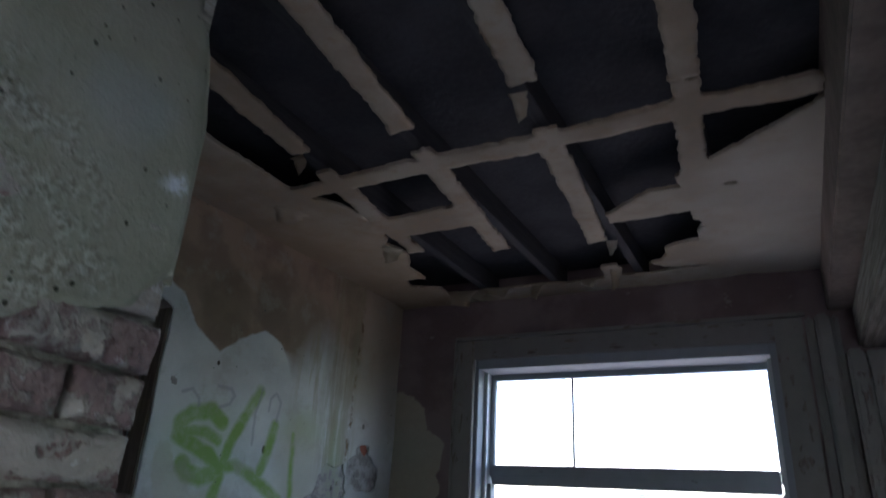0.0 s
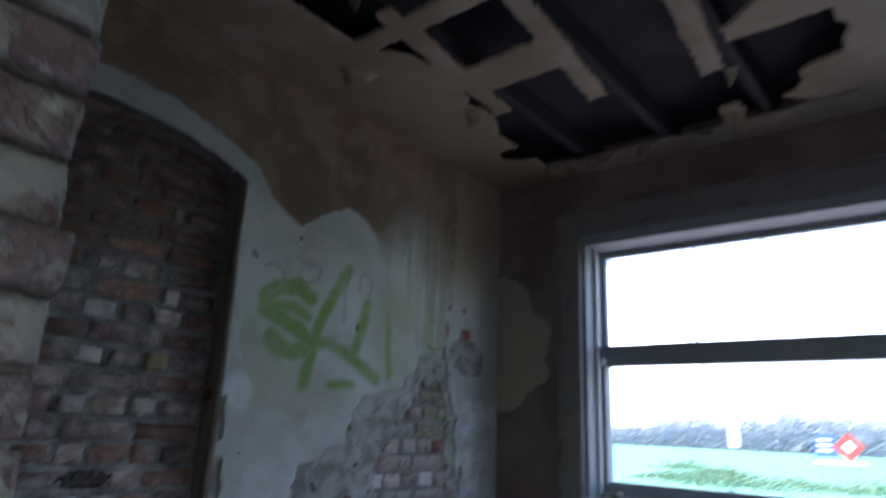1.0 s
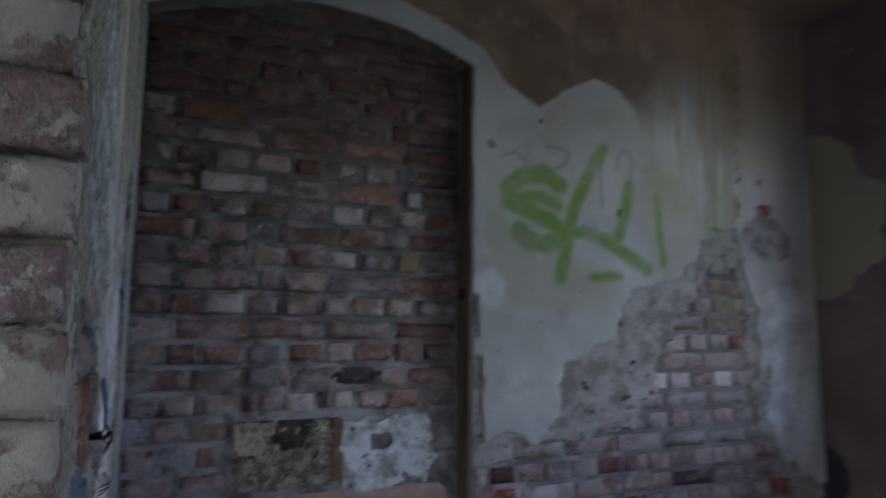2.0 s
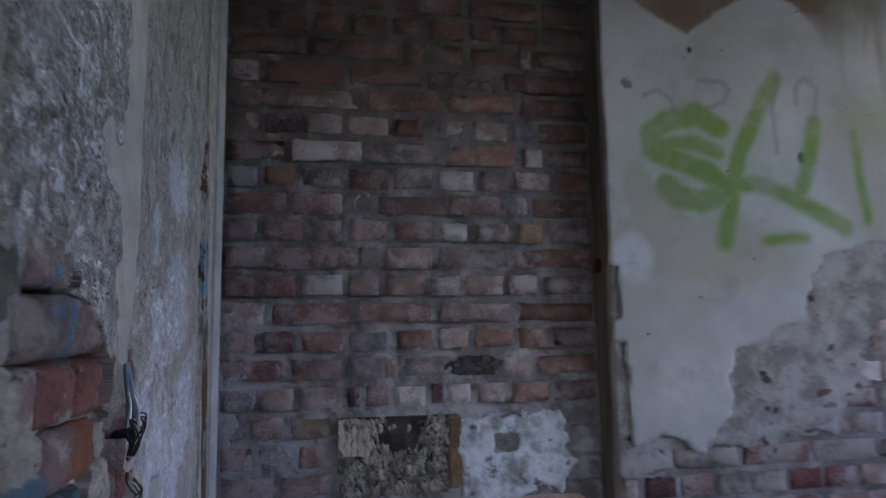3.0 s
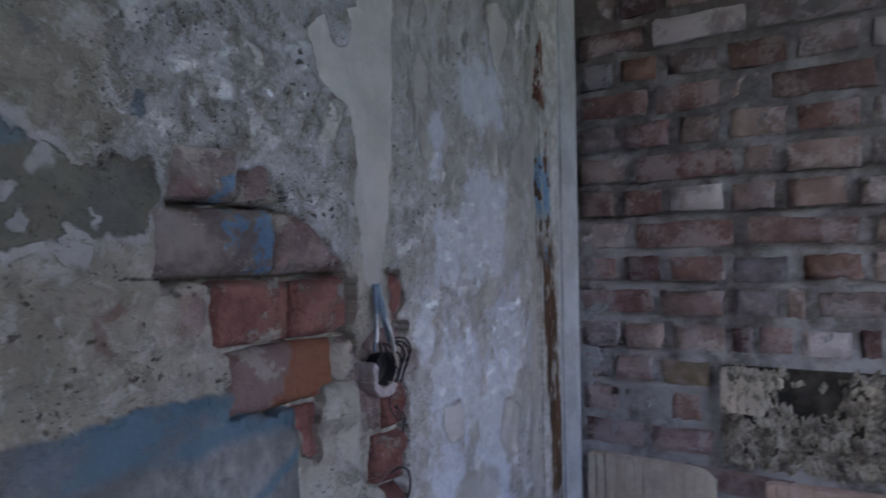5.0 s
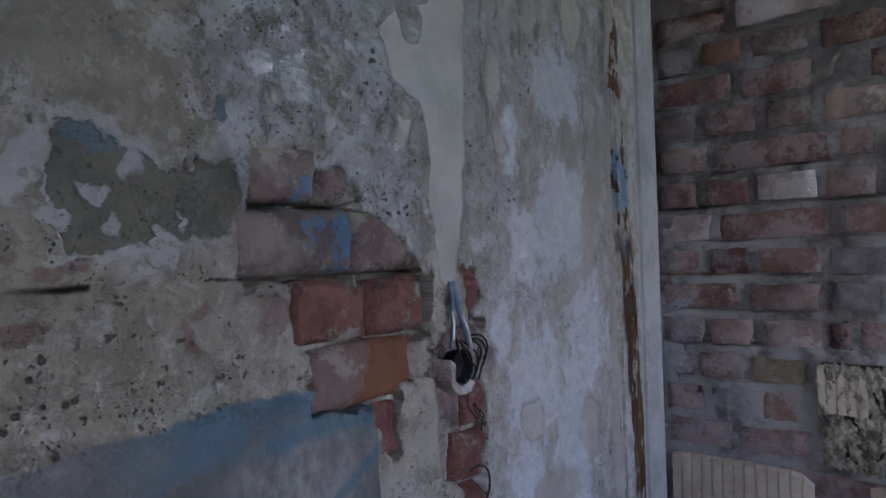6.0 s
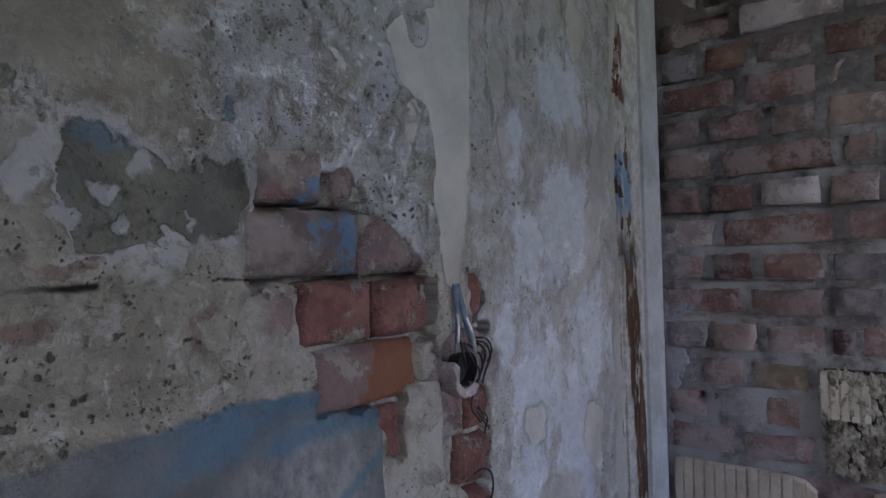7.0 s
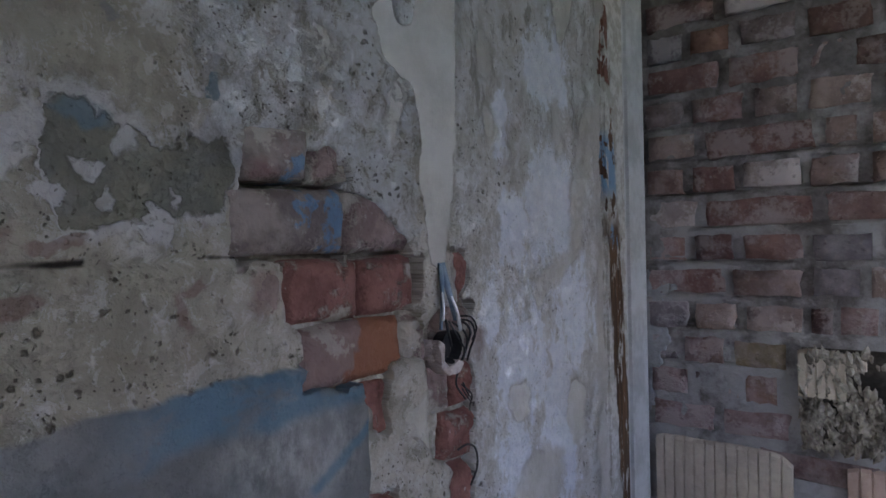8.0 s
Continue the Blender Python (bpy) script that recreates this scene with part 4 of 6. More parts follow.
def brick_mesh(length, seed, height=0.062, deep=0.06):
    """One worn brick, its face towards +w at 0: local x along the course, y up, z out of the wall."""
    key = (round(length, 3), seed, round(height, 3))
    if key in BRICKS:
        return BRICKS[key]
    r = np.random.RandomState(seed * 101 + int(length * 1000))
    us, vs = np.array([-0.5, -0.45, -0.25, -0.05, 0.2, 0.45, 0.5]) * length, np.array([-0.5, -0.42, 0.0, 0.42, 0.5]) * height
    wear = 1.0 + 1.2 * (seed == 3) + 0.7 * (seed in (5, 6))
    verts, faces = [], []
    for i, a in enumerate(us):
        for j, b in enumerate(vs):
            eu, ev = i in (0, 6), j in (0, 4)
            w = r.uniform(-0.0022, 0.0014) * wear - (0.0028 * wear if eu or ev else 0) - (0.004 * r.rand() * wear if eu and ev else 0)
            pull = r.uniform(0.0, 0.011) * wear if eu and ev else 0.0
            bite = r.uniform(0, 0.009) * wear if (eu or ev) else 0.0
            verts.append((a - np.sign(a) * (pull + bite * eu), b - np.sign(b) * (pull * 0.7 + bite * ev * 0.7), w))
    at = lambda i, j: i * 5 + j
    for i in range(6):
        for j in range(4):
            faces.append((at(i, j), at(i + 1, j), at(i + 1, j + 1), at(i, j + 1)))
    ring = [at(i, 0) for i in range(7)] + [at(6, j) for j in (1, 2, 3, 4)] + [at(i, 4) for i in (5, 4, 3, 2, 1, 0)] + [at(0, j) for j in (3, 2, 1)]
    n = len(verts)
    for k in ring:
        x, y, w = verts[k]
        verts.append((x * 1.004, y * 1.01, -deep))
    for k in range(len(ring)):
        a, b = ring[k], ring[(k + 1) % len(ring)]
        faces.append((b, a, n + k, n + (k + 1) % len(ring)))
    me = bpy.data.meshes.new("brick")
    me.from_pydata([tuple(map(float, v)) for v in verts], [], faces)
    me.polygons.foreach_set("use_smooth", [i < 24 for i in range(len(faces))])
    BRICKS[key] = me
    return me


BRICK_COPIES = {}


def lay(parent, length, seed, material, matrix, height=0.062):
    """Set one brick as an object of its own; alike bricks share their mesh."""
    key = (round(length, 3), seed, round(height, 3), material.name)
    if key not in BRICK_COPIES:
        me = brick_mesh(length, seed, height).copy()
        me.materials.append(material)
        BRICK_COPIES[key] = me
    ob = new("brick", BRICK_COPIES[key])
    ob.parent = parent
    ob.matrix_local = matrix
    return ob


EAST = Matrix(((0, 0, 1, 0), (1, 0, 0, 0), (0, 1, 0, 0), (0, 0, 0, 1)))   # local x along +y, local z out towards +x
NORTH = Matrix(((-1, 0, 0, 0), (0, 0, 1, 0), (0, 1, 0, 0), (0, 0, 0, 1)))  # local x along -x, local z out towards +y


# ---------------------------------------------------------------- the plan
WEST, SIDE, FACE, WINDOW, CEIL = -2.145, 1.033, -0.82, 3.78, 2.843
INFILL = -2.23
DOOR_L, DOOR_R, SPRING, RISE = 1.033, 2.085, 2.36, 0.115
COURSE = 0.075

# ---------------------------------------------------------------- floor and closing walls
floor = part("floor", box(bmesh.new(), -2.6, 2.75, -1.75, 4.12, -0.62, 0.0), FLOOR)
tagged(floor, "dusty bare concrete floor of a derelict room", "floor", kind="structure")


bm = bmesh.new()
for y0, y1, z0, z1 in ((-1.75, -0.6, 0, 3.1), (0.70, 4.12, 0, 3.1), (-0.6, 0.70, 0, 0.72), (-0.6, 0.70, 1.98, 3.1)):
    box(bm, 2.55, 2.75, y0, y1, z0, z1)
tagged(part("wall_east", bm, OTHER_WALL), "plain dirty plastered wall with an empty window opening", "wall", kind="structure")
bm = bmesh.new()
for x0, x1, z0, z1 in ((-0.82, 0.0, 0, 3.1), (1.1, 2.55, 0, 3.1), (0.0, 1.1, 2.15, 3.1)):
    box(bm, x0, x1, -1.75, -1.55, z0, z1)
tagged(part("wall_south", bm, OTHER_WALL), "plain dirty plastered wall with an empty doorway", "wall", kind="structure")

# ---------------------------------------------------------------- ceiling: torn boards under dark joists


def torn(u, v):
    """Negative where fibreboard still hangs (u = x, v = y)."""
    wob = field(u, v, 7, 3, 3) * 0.014 + field(u, v, 30, 4, 4, 0.7) * 0.026
    d = d_box(u, v, -2.2, 0.16, 2.17, 2.265)                      # strip across the joists
    for x, ends in ((-1.51, ((1.20, 1.96), (2.10, 2.96))), (-1.09, ((1.0, 1.97), (2.12, 3.06))), (-0.64, ((1.0, 1.90), (2.14, 3.12), (3.42, 3.7))),
                    (-0.20, ((1.0, 2.06), (2.06, 2.75)))):
        for a, b in ends:
            lean = (v - 2.2) * 0.09
            d = np.minimum(d, d_box(u + lean, v, x - 0.043, x + 0.043, a, b))
    d = np.minimum(d, d_box(u, v, -2.2, 0.3, 3.60, 3.9))            # strip along the window wall
    d = np.minimum(d, d_box(u, v, -2.2, -1.72, 1.0, 3.9))           # strip along the west wall
    d = np.minimum(d, d_round(u, v, -1.80, 2.55, 0.22, 0.34))
    d = np.minimum(d, d_round(u, v, -1.78, 2.95, 0.14, 0.20))
    d = np.minimum(d, d_box(u, v, -1.52, -1.14, 2.56, 2.76))        # scrap between two joists
    solid = d_box(u, v, -0.30, 0.3, 2.2, 3.9)
    solid = np.minimum(solid, d_box(u, v, -0.62, 0.3, 2.72, 2.95))
    solid = np.minimum(solid, d_round(u, v, -0.35, 3.42, 0.2, 0.17))
    tri = (v - 2.30) - (0.16 - u) * 0.72                            # slanting upper edge
    solid = np.maximum(solid, -tri)
    d = np.minimum(d, solid)
    bite = d_round(u, v, -0.42, 3.08, 0.15, 0.085)
    bite = np.minimum(bite, d_round(u, v, -0.56, 3.30, 0.10, 0.16))
    bite = np.minimum(bite, d_round(u, v, -0.13, 2.76, 0.024, 0.020))
    bite = np.minimum(bite, d_round(u, v, -0.36, 3.60, 0.03, 0.014))
    bite = np.minimum(bite, d_round(u, v, -1.72, 3.38, 0.16, 0.09))
    d = np.maximum(d, -bite)
    return d + wob


def sag(u, v):
    """Boards hang a little, and curl at loose ends."""
    return field(u, v, 3, 3, 9) * 0.03 + np.clip(-torn(u, v), 0, 0.02) * 0.15 - 0.003


ceiling = sheet("ceiling", CEILING, -2.2, 0.24, 0.9, 3.80, 0.0125, torn, lambda u, v, w: (u, v, CEIL - w), 0.012, sag)
tagged(ceiling, "stained fibreboard ceiling torn open, with ragged strips left", "ceiling", kind="structure")
flap_bm = bmesh.new()
flap_rng = random.Random(31)
for x, y, turn, width, length in ((-1.52, 3.60, 185, 0.12, 0.07), (-1.17, 3.61, 170, 0.07, 0.10), (-0.72, 3.46, 20, 0.06, 0.10), (-1.83, 2.32, 60, 0.16, 0.06),
                                  (-1.66, 2.86, 30, 0.10, 0.06), (-1.62, 3.57, 190, 0.20, 0.12), (-1.40, 3.60, 178, 0.14, 0.06),
                                  (-0.90, 3.60, 182, 0.10, 0.05), (-0.64, 1.93, 5, 0.05, 0.07), (-1.52, 1.97, 350, 0.06, 0.05), (-0.66, 3.13, 10, 0.05, 0.05)):
    m4 = Matrix.Translation((x, y, CEIL - 0.001)) @ Matrix.Rotation(radians(turn), 4, "Z")
    rows = []
    for k in range(7):
        t = k / 6
        drop, run = length * (0.15 * t + 0.75 * t * t), length * (t - 0.30 * t * t)
        w = width * (1 - 0.45 * t) * (1 + flap_rng.uniform(-0.15, 0.15))
        rows.append([[flap_bm.verts.new(m4 @ Vector((s * w / 2 + flap_rng.uniform(-0.006, 0.006), run, -drop + o + 0.012 * s * t))) for s in (-1, -0.3, 0.4, 1)] for o in (0.0, 0.004)])
    for k in range(6):
        for o in (0, 1):
            for s in range(3):
                flap_bm.faces.new((rows[k][o][s], rows[k][o][s + 1], rows[k + 1][o][s + 1], rows[k + 1][o][s]))
        for s in (0, 3):
            flap_bm.faces.new((rows[k][0][s], rows[k][1][s], rows[k + 1][1][s], rows[k + 1][0][s]))
part("peeling_flaps", flap_bm, CEILING, ceiling, "", True)
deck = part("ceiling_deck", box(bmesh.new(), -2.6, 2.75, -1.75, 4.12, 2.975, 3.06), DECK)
tagged(deck, "boarding above the torn ceiling, coloured black as the unlit void", "roof deck", kind="structure")
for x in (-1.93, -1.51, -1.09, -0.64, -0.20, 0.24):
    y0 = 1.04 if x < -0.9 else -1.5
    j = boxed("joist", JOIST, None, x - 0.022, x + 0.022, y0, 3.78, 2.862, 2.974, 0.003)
    tagged(j, "rough-sawn ceiling joist above the torn boards, darkened like the unlit void", "joist", "ceiling joists", kind="structure")
rear = part("ceiling_rear", box(bmesh.new(), 0.43, 2.55, -1.55, 3.78, 2.83, 2.85), CEILING)
tagged(rear, "plain ceiling boards over the rest of the room", "ceiling", kind="structure")

# ---------------------------------------------------------------- bulkhead over the opening on the east side
bulk = boxed("wall_bulkhead", BULKHEAD, None, 0.165, 0.43, -1.55, 3.78, 2.63, 2.97, 0.006)
tagged(bulk, "dark brown boxed bulkhead under the ceiling edge", "bulkhead", kind="structure")
beam = boxed("timber_beam", BEAM, None, 0.26, 0.40, 0.2, 3.76, 2.44, 2.628, 0.012)
tagged(beam, "rough weathered timber beam under the bulkhead", "beam", kind="structure")

# ---------------------------------------------------------------- window wall
WX0, WX1, WZ0, WZ1 = -1.64, -0.04, 1.17, 2.50
wall_n = empty("wall_north", (0, 0, 0), label="dark plum-brown painted window wall with flaking patches", category="wall", kind="structure")


def n_open(u, v):
    return -d_box(u, v, WX0, WX1, WZ0, WZ1)


sheet("wall_face", PLUM, -2.2, 2.6, 0.0, 3.0, 0.02, n_open, lambda u, v, w: (u, WINDOW - w, v), 0.32,
      lambda u, v: field(u, v, 4, 4, 12) * 0.012, wall_n)
bm = bmesh.new()
for a in ((-2.6, WX0 - 0.01, 0, 3.0), (WX1 + 0.01, 2.75, 0, 3.0), (WX0 - 0.01, WX1 + 0.01, 0, WZ0 - 0.01), (WX0 - 0.01, WX1 + 0.01, WZ1 + 0.01, 3.0)):
    box(bm, a[0], a[1], WINDOW + 0.02, 4.10, a[2], a[3])
part("wall_core", bm, OTHER_WALL, wall_n)

window = empty("window_1", (-0.84, 3.95, WZ0), label="wide broken sash window in grey weathered frames, glass mostly gone", category="window", kind="structure")
# casing on the wall round the opening
for x0, x1 in ((-1.735, -1.625), (-0.055, 0.055)):
    boxed("window_casing", CASING, window, x0, x1, WINDOW - 0.028, WINDOW + 0.004, WZ0 - 0.01, 2.602, 0.005)
    boxed("casing_bead", CASING, window, x0 - 0.012, x0 + 0.008, WINDOW - 0.040, WINDOW - 0.0285, WZ0 - 0.01, 2.60, 0.004)
boxed("window_casing", CASING_ACROSS, window, -1.6245, -0.0555, WINDOW - 0.027, WINDOW + 0.004, 2.492, 2.602, 0.005)
boxed("casing_bead", CASING_ACROSS, window, -1.74, 0.07, WINDOW - 0.046, WINDOW - 0.012, 2.603, 2.622, 0.004)
# box frame in the opening
for x0, x1 in ((-1.638, -1.605), (-0.097, -0.042)):
    boxed("window_jamb", SASH, window, x0, x1, WINDOW + 0.006, 4.06, WZ0 + 0.02, WZ1 - 0.002, 0.004)
boxed("window_head", SASH_ACROSS, window, -1.604, -0.098, WINDOW + 0.006, 4.06, 2.44, WZ1 - 0.002, 0.004)
for x0, x1 in ((-1.6045, -1.585), (-0.117, -0.0975)):
    boxed("parting_bead", SILL, window, x0, x1, 3.87, 3.892, WZ0 + 0.03, 2.438, 0.003)
# sashes
for z0, z1, y, rail in ((1.868, 2.438, 3.985, 0.06), (1.205, 1.83, 3.955, 0.05)):
    for x0, x1 in ((-1.604, -1.58), (-0.125, -0.0985)):
        boxed("sash_stile", SASH, window, x0, x1, y - 0.02, y + 0.02, z0, z1, 0.004)
boxed("sash_rail", SASH_ACROSS, window, -1.579, -0.126, 3.935, 4.005, 1.826, 1.930, 0.006)
boxed("sash_rail", SASH_ACROSS, window, -1.579, -0.126, 3.935, 3.975, 1.196, 1.262, 0.006)
boxed("sash_rail", SASH_ACROSS, window, -1.579, -0.126, 3.965, 4.005, 2.408, 2.439, 0.003)
boxed("glazing_bar", SASH, window, -1.121, -1.109, 3.980, 3.990, 1.931, 2.407, 0.001)
boxed("window_sill", SILL, window, -1.76, 0.08, WINDOW - 0.075, WINDOW - 0.0285, 1.142, 1.168, 0.008)
boxed("window_sill", SILL, window, -1.638, -0.042, WINDOW - 0.028, 4.06, 1.142, 1.192, 0.006)

# mouldings between the window and the east side
trim = empty("trim", (0.14, 3.76, 0), label="stack of upright grimy timber mouldings beside the window", category="trim", kind="structure")
for x0, x1, y in ((0.066, 0.10, 3.735), (0.104, 0.165, 3.70), (0.169, 0.20, 3.742), (0.204, 0.272, 3.69), (0.276, 0.40, 3.745)):
    boxed("moulding", CASING, trim, x0, x1, y, WINDOW + 0.002, 0.0, 2.60 if x1 < 0.26 else 2.43, 0.012)

# ---------------------------------------------------------------- west wall with the bricked-up doorway
ARCH_R = ((DOOR_R - DOOR_L) ** 2 / 4 + RISE ** 2) / (2 * RISE)
ARCH_C = ((DOOR_L + DOOR_R) / 2, SPRING + RISE - ARCH_R)


def doorway(u, v):
    """Negative inside the arched opening."""
    d = np.maximum(np.hypot(u - ARCH_C[0], v - ARCH_C[1]) - ARCH_R, np.maximum(DOOR_L - 0.3 - u, u - DOOR_R))
    return d + field(u, v, 9, 3, 21) * 0.012


RENDER_EDGE = [(1.9, 1.05), (2.12, 1.075), (2.2, 1.10), (2.33, 1.05), (2.40, 1.14), (2.43, 1.33), (2.55, 1.37), (2.70, 1.395), (2.76, 1.58), (2.9, 1.63), (3.0, 1.66),
               (3.1, 1.80), (3.2, 1.86), (3.31, 1.88), (3.36, 1.70), (3.42, 1.30), (3.5, 0.95), (3.8, 0.75)]
BRICK_EDGE = [(1.9, 0.985), (2.2, 1.02), (2.45, 1.045), (2.7, 1.10), (2.85, 1.20), (2.93, 1.34), (3.0, 1.42), (3.08, 1.58), (3.14, 1.68), (3.29, 1.70), (3.33, 1.5), (3.38, 1.1),
              (3.5, 0.85), (3.8, 0.7)]


def over_line(u, v, line):
    a, b = [p[0] for p in line], [p[1] for p in line]
    return np.interp(u + field(u, v, 7, 4, 45, 0.6) * 0.16, a, b) - v


def render_kept(u, v):
    d = over_line(u, v, BRICK_EDGE) * 0.6 + field(u, v, 14, 4, 31) * 0.09
    return np.maximum(d, -doorway(u, v))


def skim_kept(u, v):
    d = over_line(u, v, RENDER_EDGE) * 0.6 + field(u, v, 11, 4, 41) * 0.05
    chip = np.minimum(d_round(u, v, 3.47, 1.955, 0.06, 0.035), d_round(u, v, 3.50, 1.84, 0.15, 0.10)) + field(u, v, 12, 3, 43) * 0.05
    chip = np.minimum(chip, d_round(u, v, 3.46, 1.27, 0.02, 0.035))
    side = np.minimum(d_box(u, v, 2.0, 2.11, 1.42, 1.57), d_box(u, v, 2.0, 2.125, 0.9, 1.36)) + field(u, v, 20, 3, 44) * 0.03
    return np.maximum(np.maximum(np.maximum(d, -chip), -doorway(u, v) - 0.001), -side)


wall_w = empty("wall_west", (0, 0, 0), label="stained, graffitied plaster wall with bare brick and a bricked-up arched doorway", category="wall", kind="structure")
to_west = lambda u, v, w: (WEST + w, u, v)
sheet("skim_coat", SKIM, DOOR_L - 0.02, 3.80, 0.6, 2.99, 0.012, skim_kept, to_west, 0.012,
      lambda u, v: 0.002 + field(u, v, 3, 4, 51) * 0.014 + field(u, v, 16, 3, 52) * 0.003, wall_w)
sheet("base_render", BASECOAT, DOOR_R - 0.06, 3.80, 0.5, 2.99, 0.012, lambda u, v: np.maximum(render_kept(u, v), 1.9 - u), to_west, 0.02,
      lambda u, v: -0.006 + field(u, v, 8, 4, 53) * 0.010 + field(u, v, 40, 3, 54) * 0.006, wall_w)
bm = bmesh.new()
box(bm, -2.60, WEST - 0.030, DOOR_R + 0.01, 4.1, 0, 3.0)
box(bm, -2.60, -2.40, -0.6, 4.1, 0, 3.0)
box(bm, -2.60, WEST - 0.03, 0.9, DOOR_R + 0.01, 2.50, 3.0)
part("wall_core", bm, MORTAR, wall_w)

# jamb boards of the old doorway
lining = empty("door_lining", (-2.19, 2.09, 0), label="dark brown worn timber jamb of the bricked-up doorway", category="door frame", kind="structure")
boxed("jamb_board", LINING, lining, INFILL - 0.02, WEST - 0.004, 2.074, 2.094, 0, 2.36, 0.004)
boxed("latch_plate", plain_material("rusted_iron", (0.05, 0.025, 0.015), (0.12, 0.06, 0.03), 40, 0.7, 0.002, 120, 0.6), lining, -2.205, -2.175, 2.060, 2.0735, 1.545, 1.585, 0.003)

# the arch soffit, in darker plaster than the other walls
bm = bmesh.new()
half = math.asin((DOOR_R - DOOR_L) / 2 / ARCH_R)
ring = []
for k in range(25):
    a = -half + 2 * half * k / 24
    for r in (ARCH_R, ARCH_R + 0.05):
        y, z = ARCH_C[0] + r * math.sin(a), ARCH_C[1] + r * math.cos(a)
        ring.append([bm.verts.new((x, y, z)) for x in (INFILL - 0.03, WEST - 0.004)])
for k in range(24):
    a, b, c, d = ring[2 * k], ring[2 * k + 1], ring[2 * k + 2], ring[2 * k + 3]
    for q in ((a[0], a[1], c[1], c[0]), (a[1], b[1], d[1], c[1]), (a[0], c[0], d[0], b[0])):
        bm.faces.new(q)
part("arch_soffit", bm, plain_material("dark_soffit_plaster", (0.12, 0.105, 0.088), (0.20, 0.178, 0.152), 7, 0.95, 0.006, 60), wall_w)

# ---------------------------------------------------------------- brick infill of the doorway
infill = empty("wall_infill", (INFILL, 1.55, 0), label="rough brick infill of mixed red and pale bricks in grey mortar", category="brick wall", kind="structure")
rng = random.Random(11)


def sheet_mortar(name, material, u0, u1, v0, v1, place, parent, depth, seed):
    return sheet(name, material, u0, u1, v0, v1, 0.0125, lambda u, v: np.full(np.shape(u), -1.0), place, 0.02,
                 lambda u, v: depth + field(u, v, 14, 4, seed) * 0.012 + field(u, v, 45, 3, seed + 1) * 0.005, parent)



def infill_bed(u, v):
    """Smeared mortar, shrunk away from the undersides of many bricks and from some of their ends."""
    w = -0.0025 + field(u, v, 4.5, 3, 65) * 0.011 + field(u, v, 14, 4, 61) * 0.016 + field(u, v, 45, 3, 62) * 0.007
    z = v + field(u, v, 7, 3, 63) * 0.006
    below = np.mod(1.472 - z, 0.0738)
    gap = np.exp(-((below - 0.0615) / 0.0030) ** 2) * np.clip(field(u, v, 6, 3, 64) * 9 + 0.1, 0, 1)
    return w - gap * 0.022


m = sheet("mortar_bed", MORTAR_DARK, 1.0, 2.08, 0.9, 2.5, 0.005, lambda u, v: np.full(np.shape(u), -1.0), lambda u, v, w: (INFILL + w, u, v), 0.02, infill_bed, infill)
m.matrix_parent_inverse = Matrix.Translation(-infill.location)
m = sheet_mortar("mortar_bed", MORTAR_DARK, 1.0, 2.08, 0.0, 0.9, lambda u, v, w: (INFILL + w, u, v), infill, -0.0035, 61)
m.matrix_parent_inverse = Matrix.Translation(-infill.location)
# tone of each brick along a course, from the pier outwards; courses counted from the reference bed
TONES = {"r": BRICK_PINK, "b": BRICK_BROWN, "o": BRICK_ORANGE, "g": BRICK_GREY, "p": BRICK_PALE, "w": BRICK_WHITE, "d": BRICK_DARK, "u": BRICK_SLATE, "y": BRICK_YELLOW, "s": BRICK_SHADED}
# each brick of a course: its tone and its length in units of about 25 mm, the last one running up to the jamb
COURSES = {14: "s9s9s9s9s4", 13: "s5s9b9s9s8", 12: "s9s9b9s9s4", 11: "s4s5s4s5b4s5s4s5s4", 10: "s9s3b7b8s6g2b5", 9: "g4s9b9s9s9", 8: "b6p9b9o9s7", 7: "g4d4g5p5s4p5p5u3s5",
           6: "r7w8g9o9p3b4", 5: "u4o4g5b5g5w5g4p5o3", 4: "r7r6p3b8r7g3b6", 3: "g4r5g4p5r5w4g5y4g4", 2: "p5r9g3p6g9r8", 1: "b4r4w5g4p5w4p5p4g5", 0: "w5r9r9g9b8",
           -1: "r4d4r5u5b5p4o5o4g4", -2: "r7g6u4p2g6d5p4o6", -3: "u4p4p5d2r3w4d2w3p4o5g4", -4: "u3r4y5g9g9g6b4", -5: "r4d2p2o3g9g9g6b5", -6: "r6r6g9g9g6b4"}
PITCH = 0.0738
BLOCKS = [(1.345, 1.665, 0.965, 1.168), (1.672, 2.0, 0.955, 1.162), (1.055, 1.335, 0.70, 0.952), (1.42, 1.72, 0.70, 0.945), (1.75, 2.03, 0.70, 0.945)]
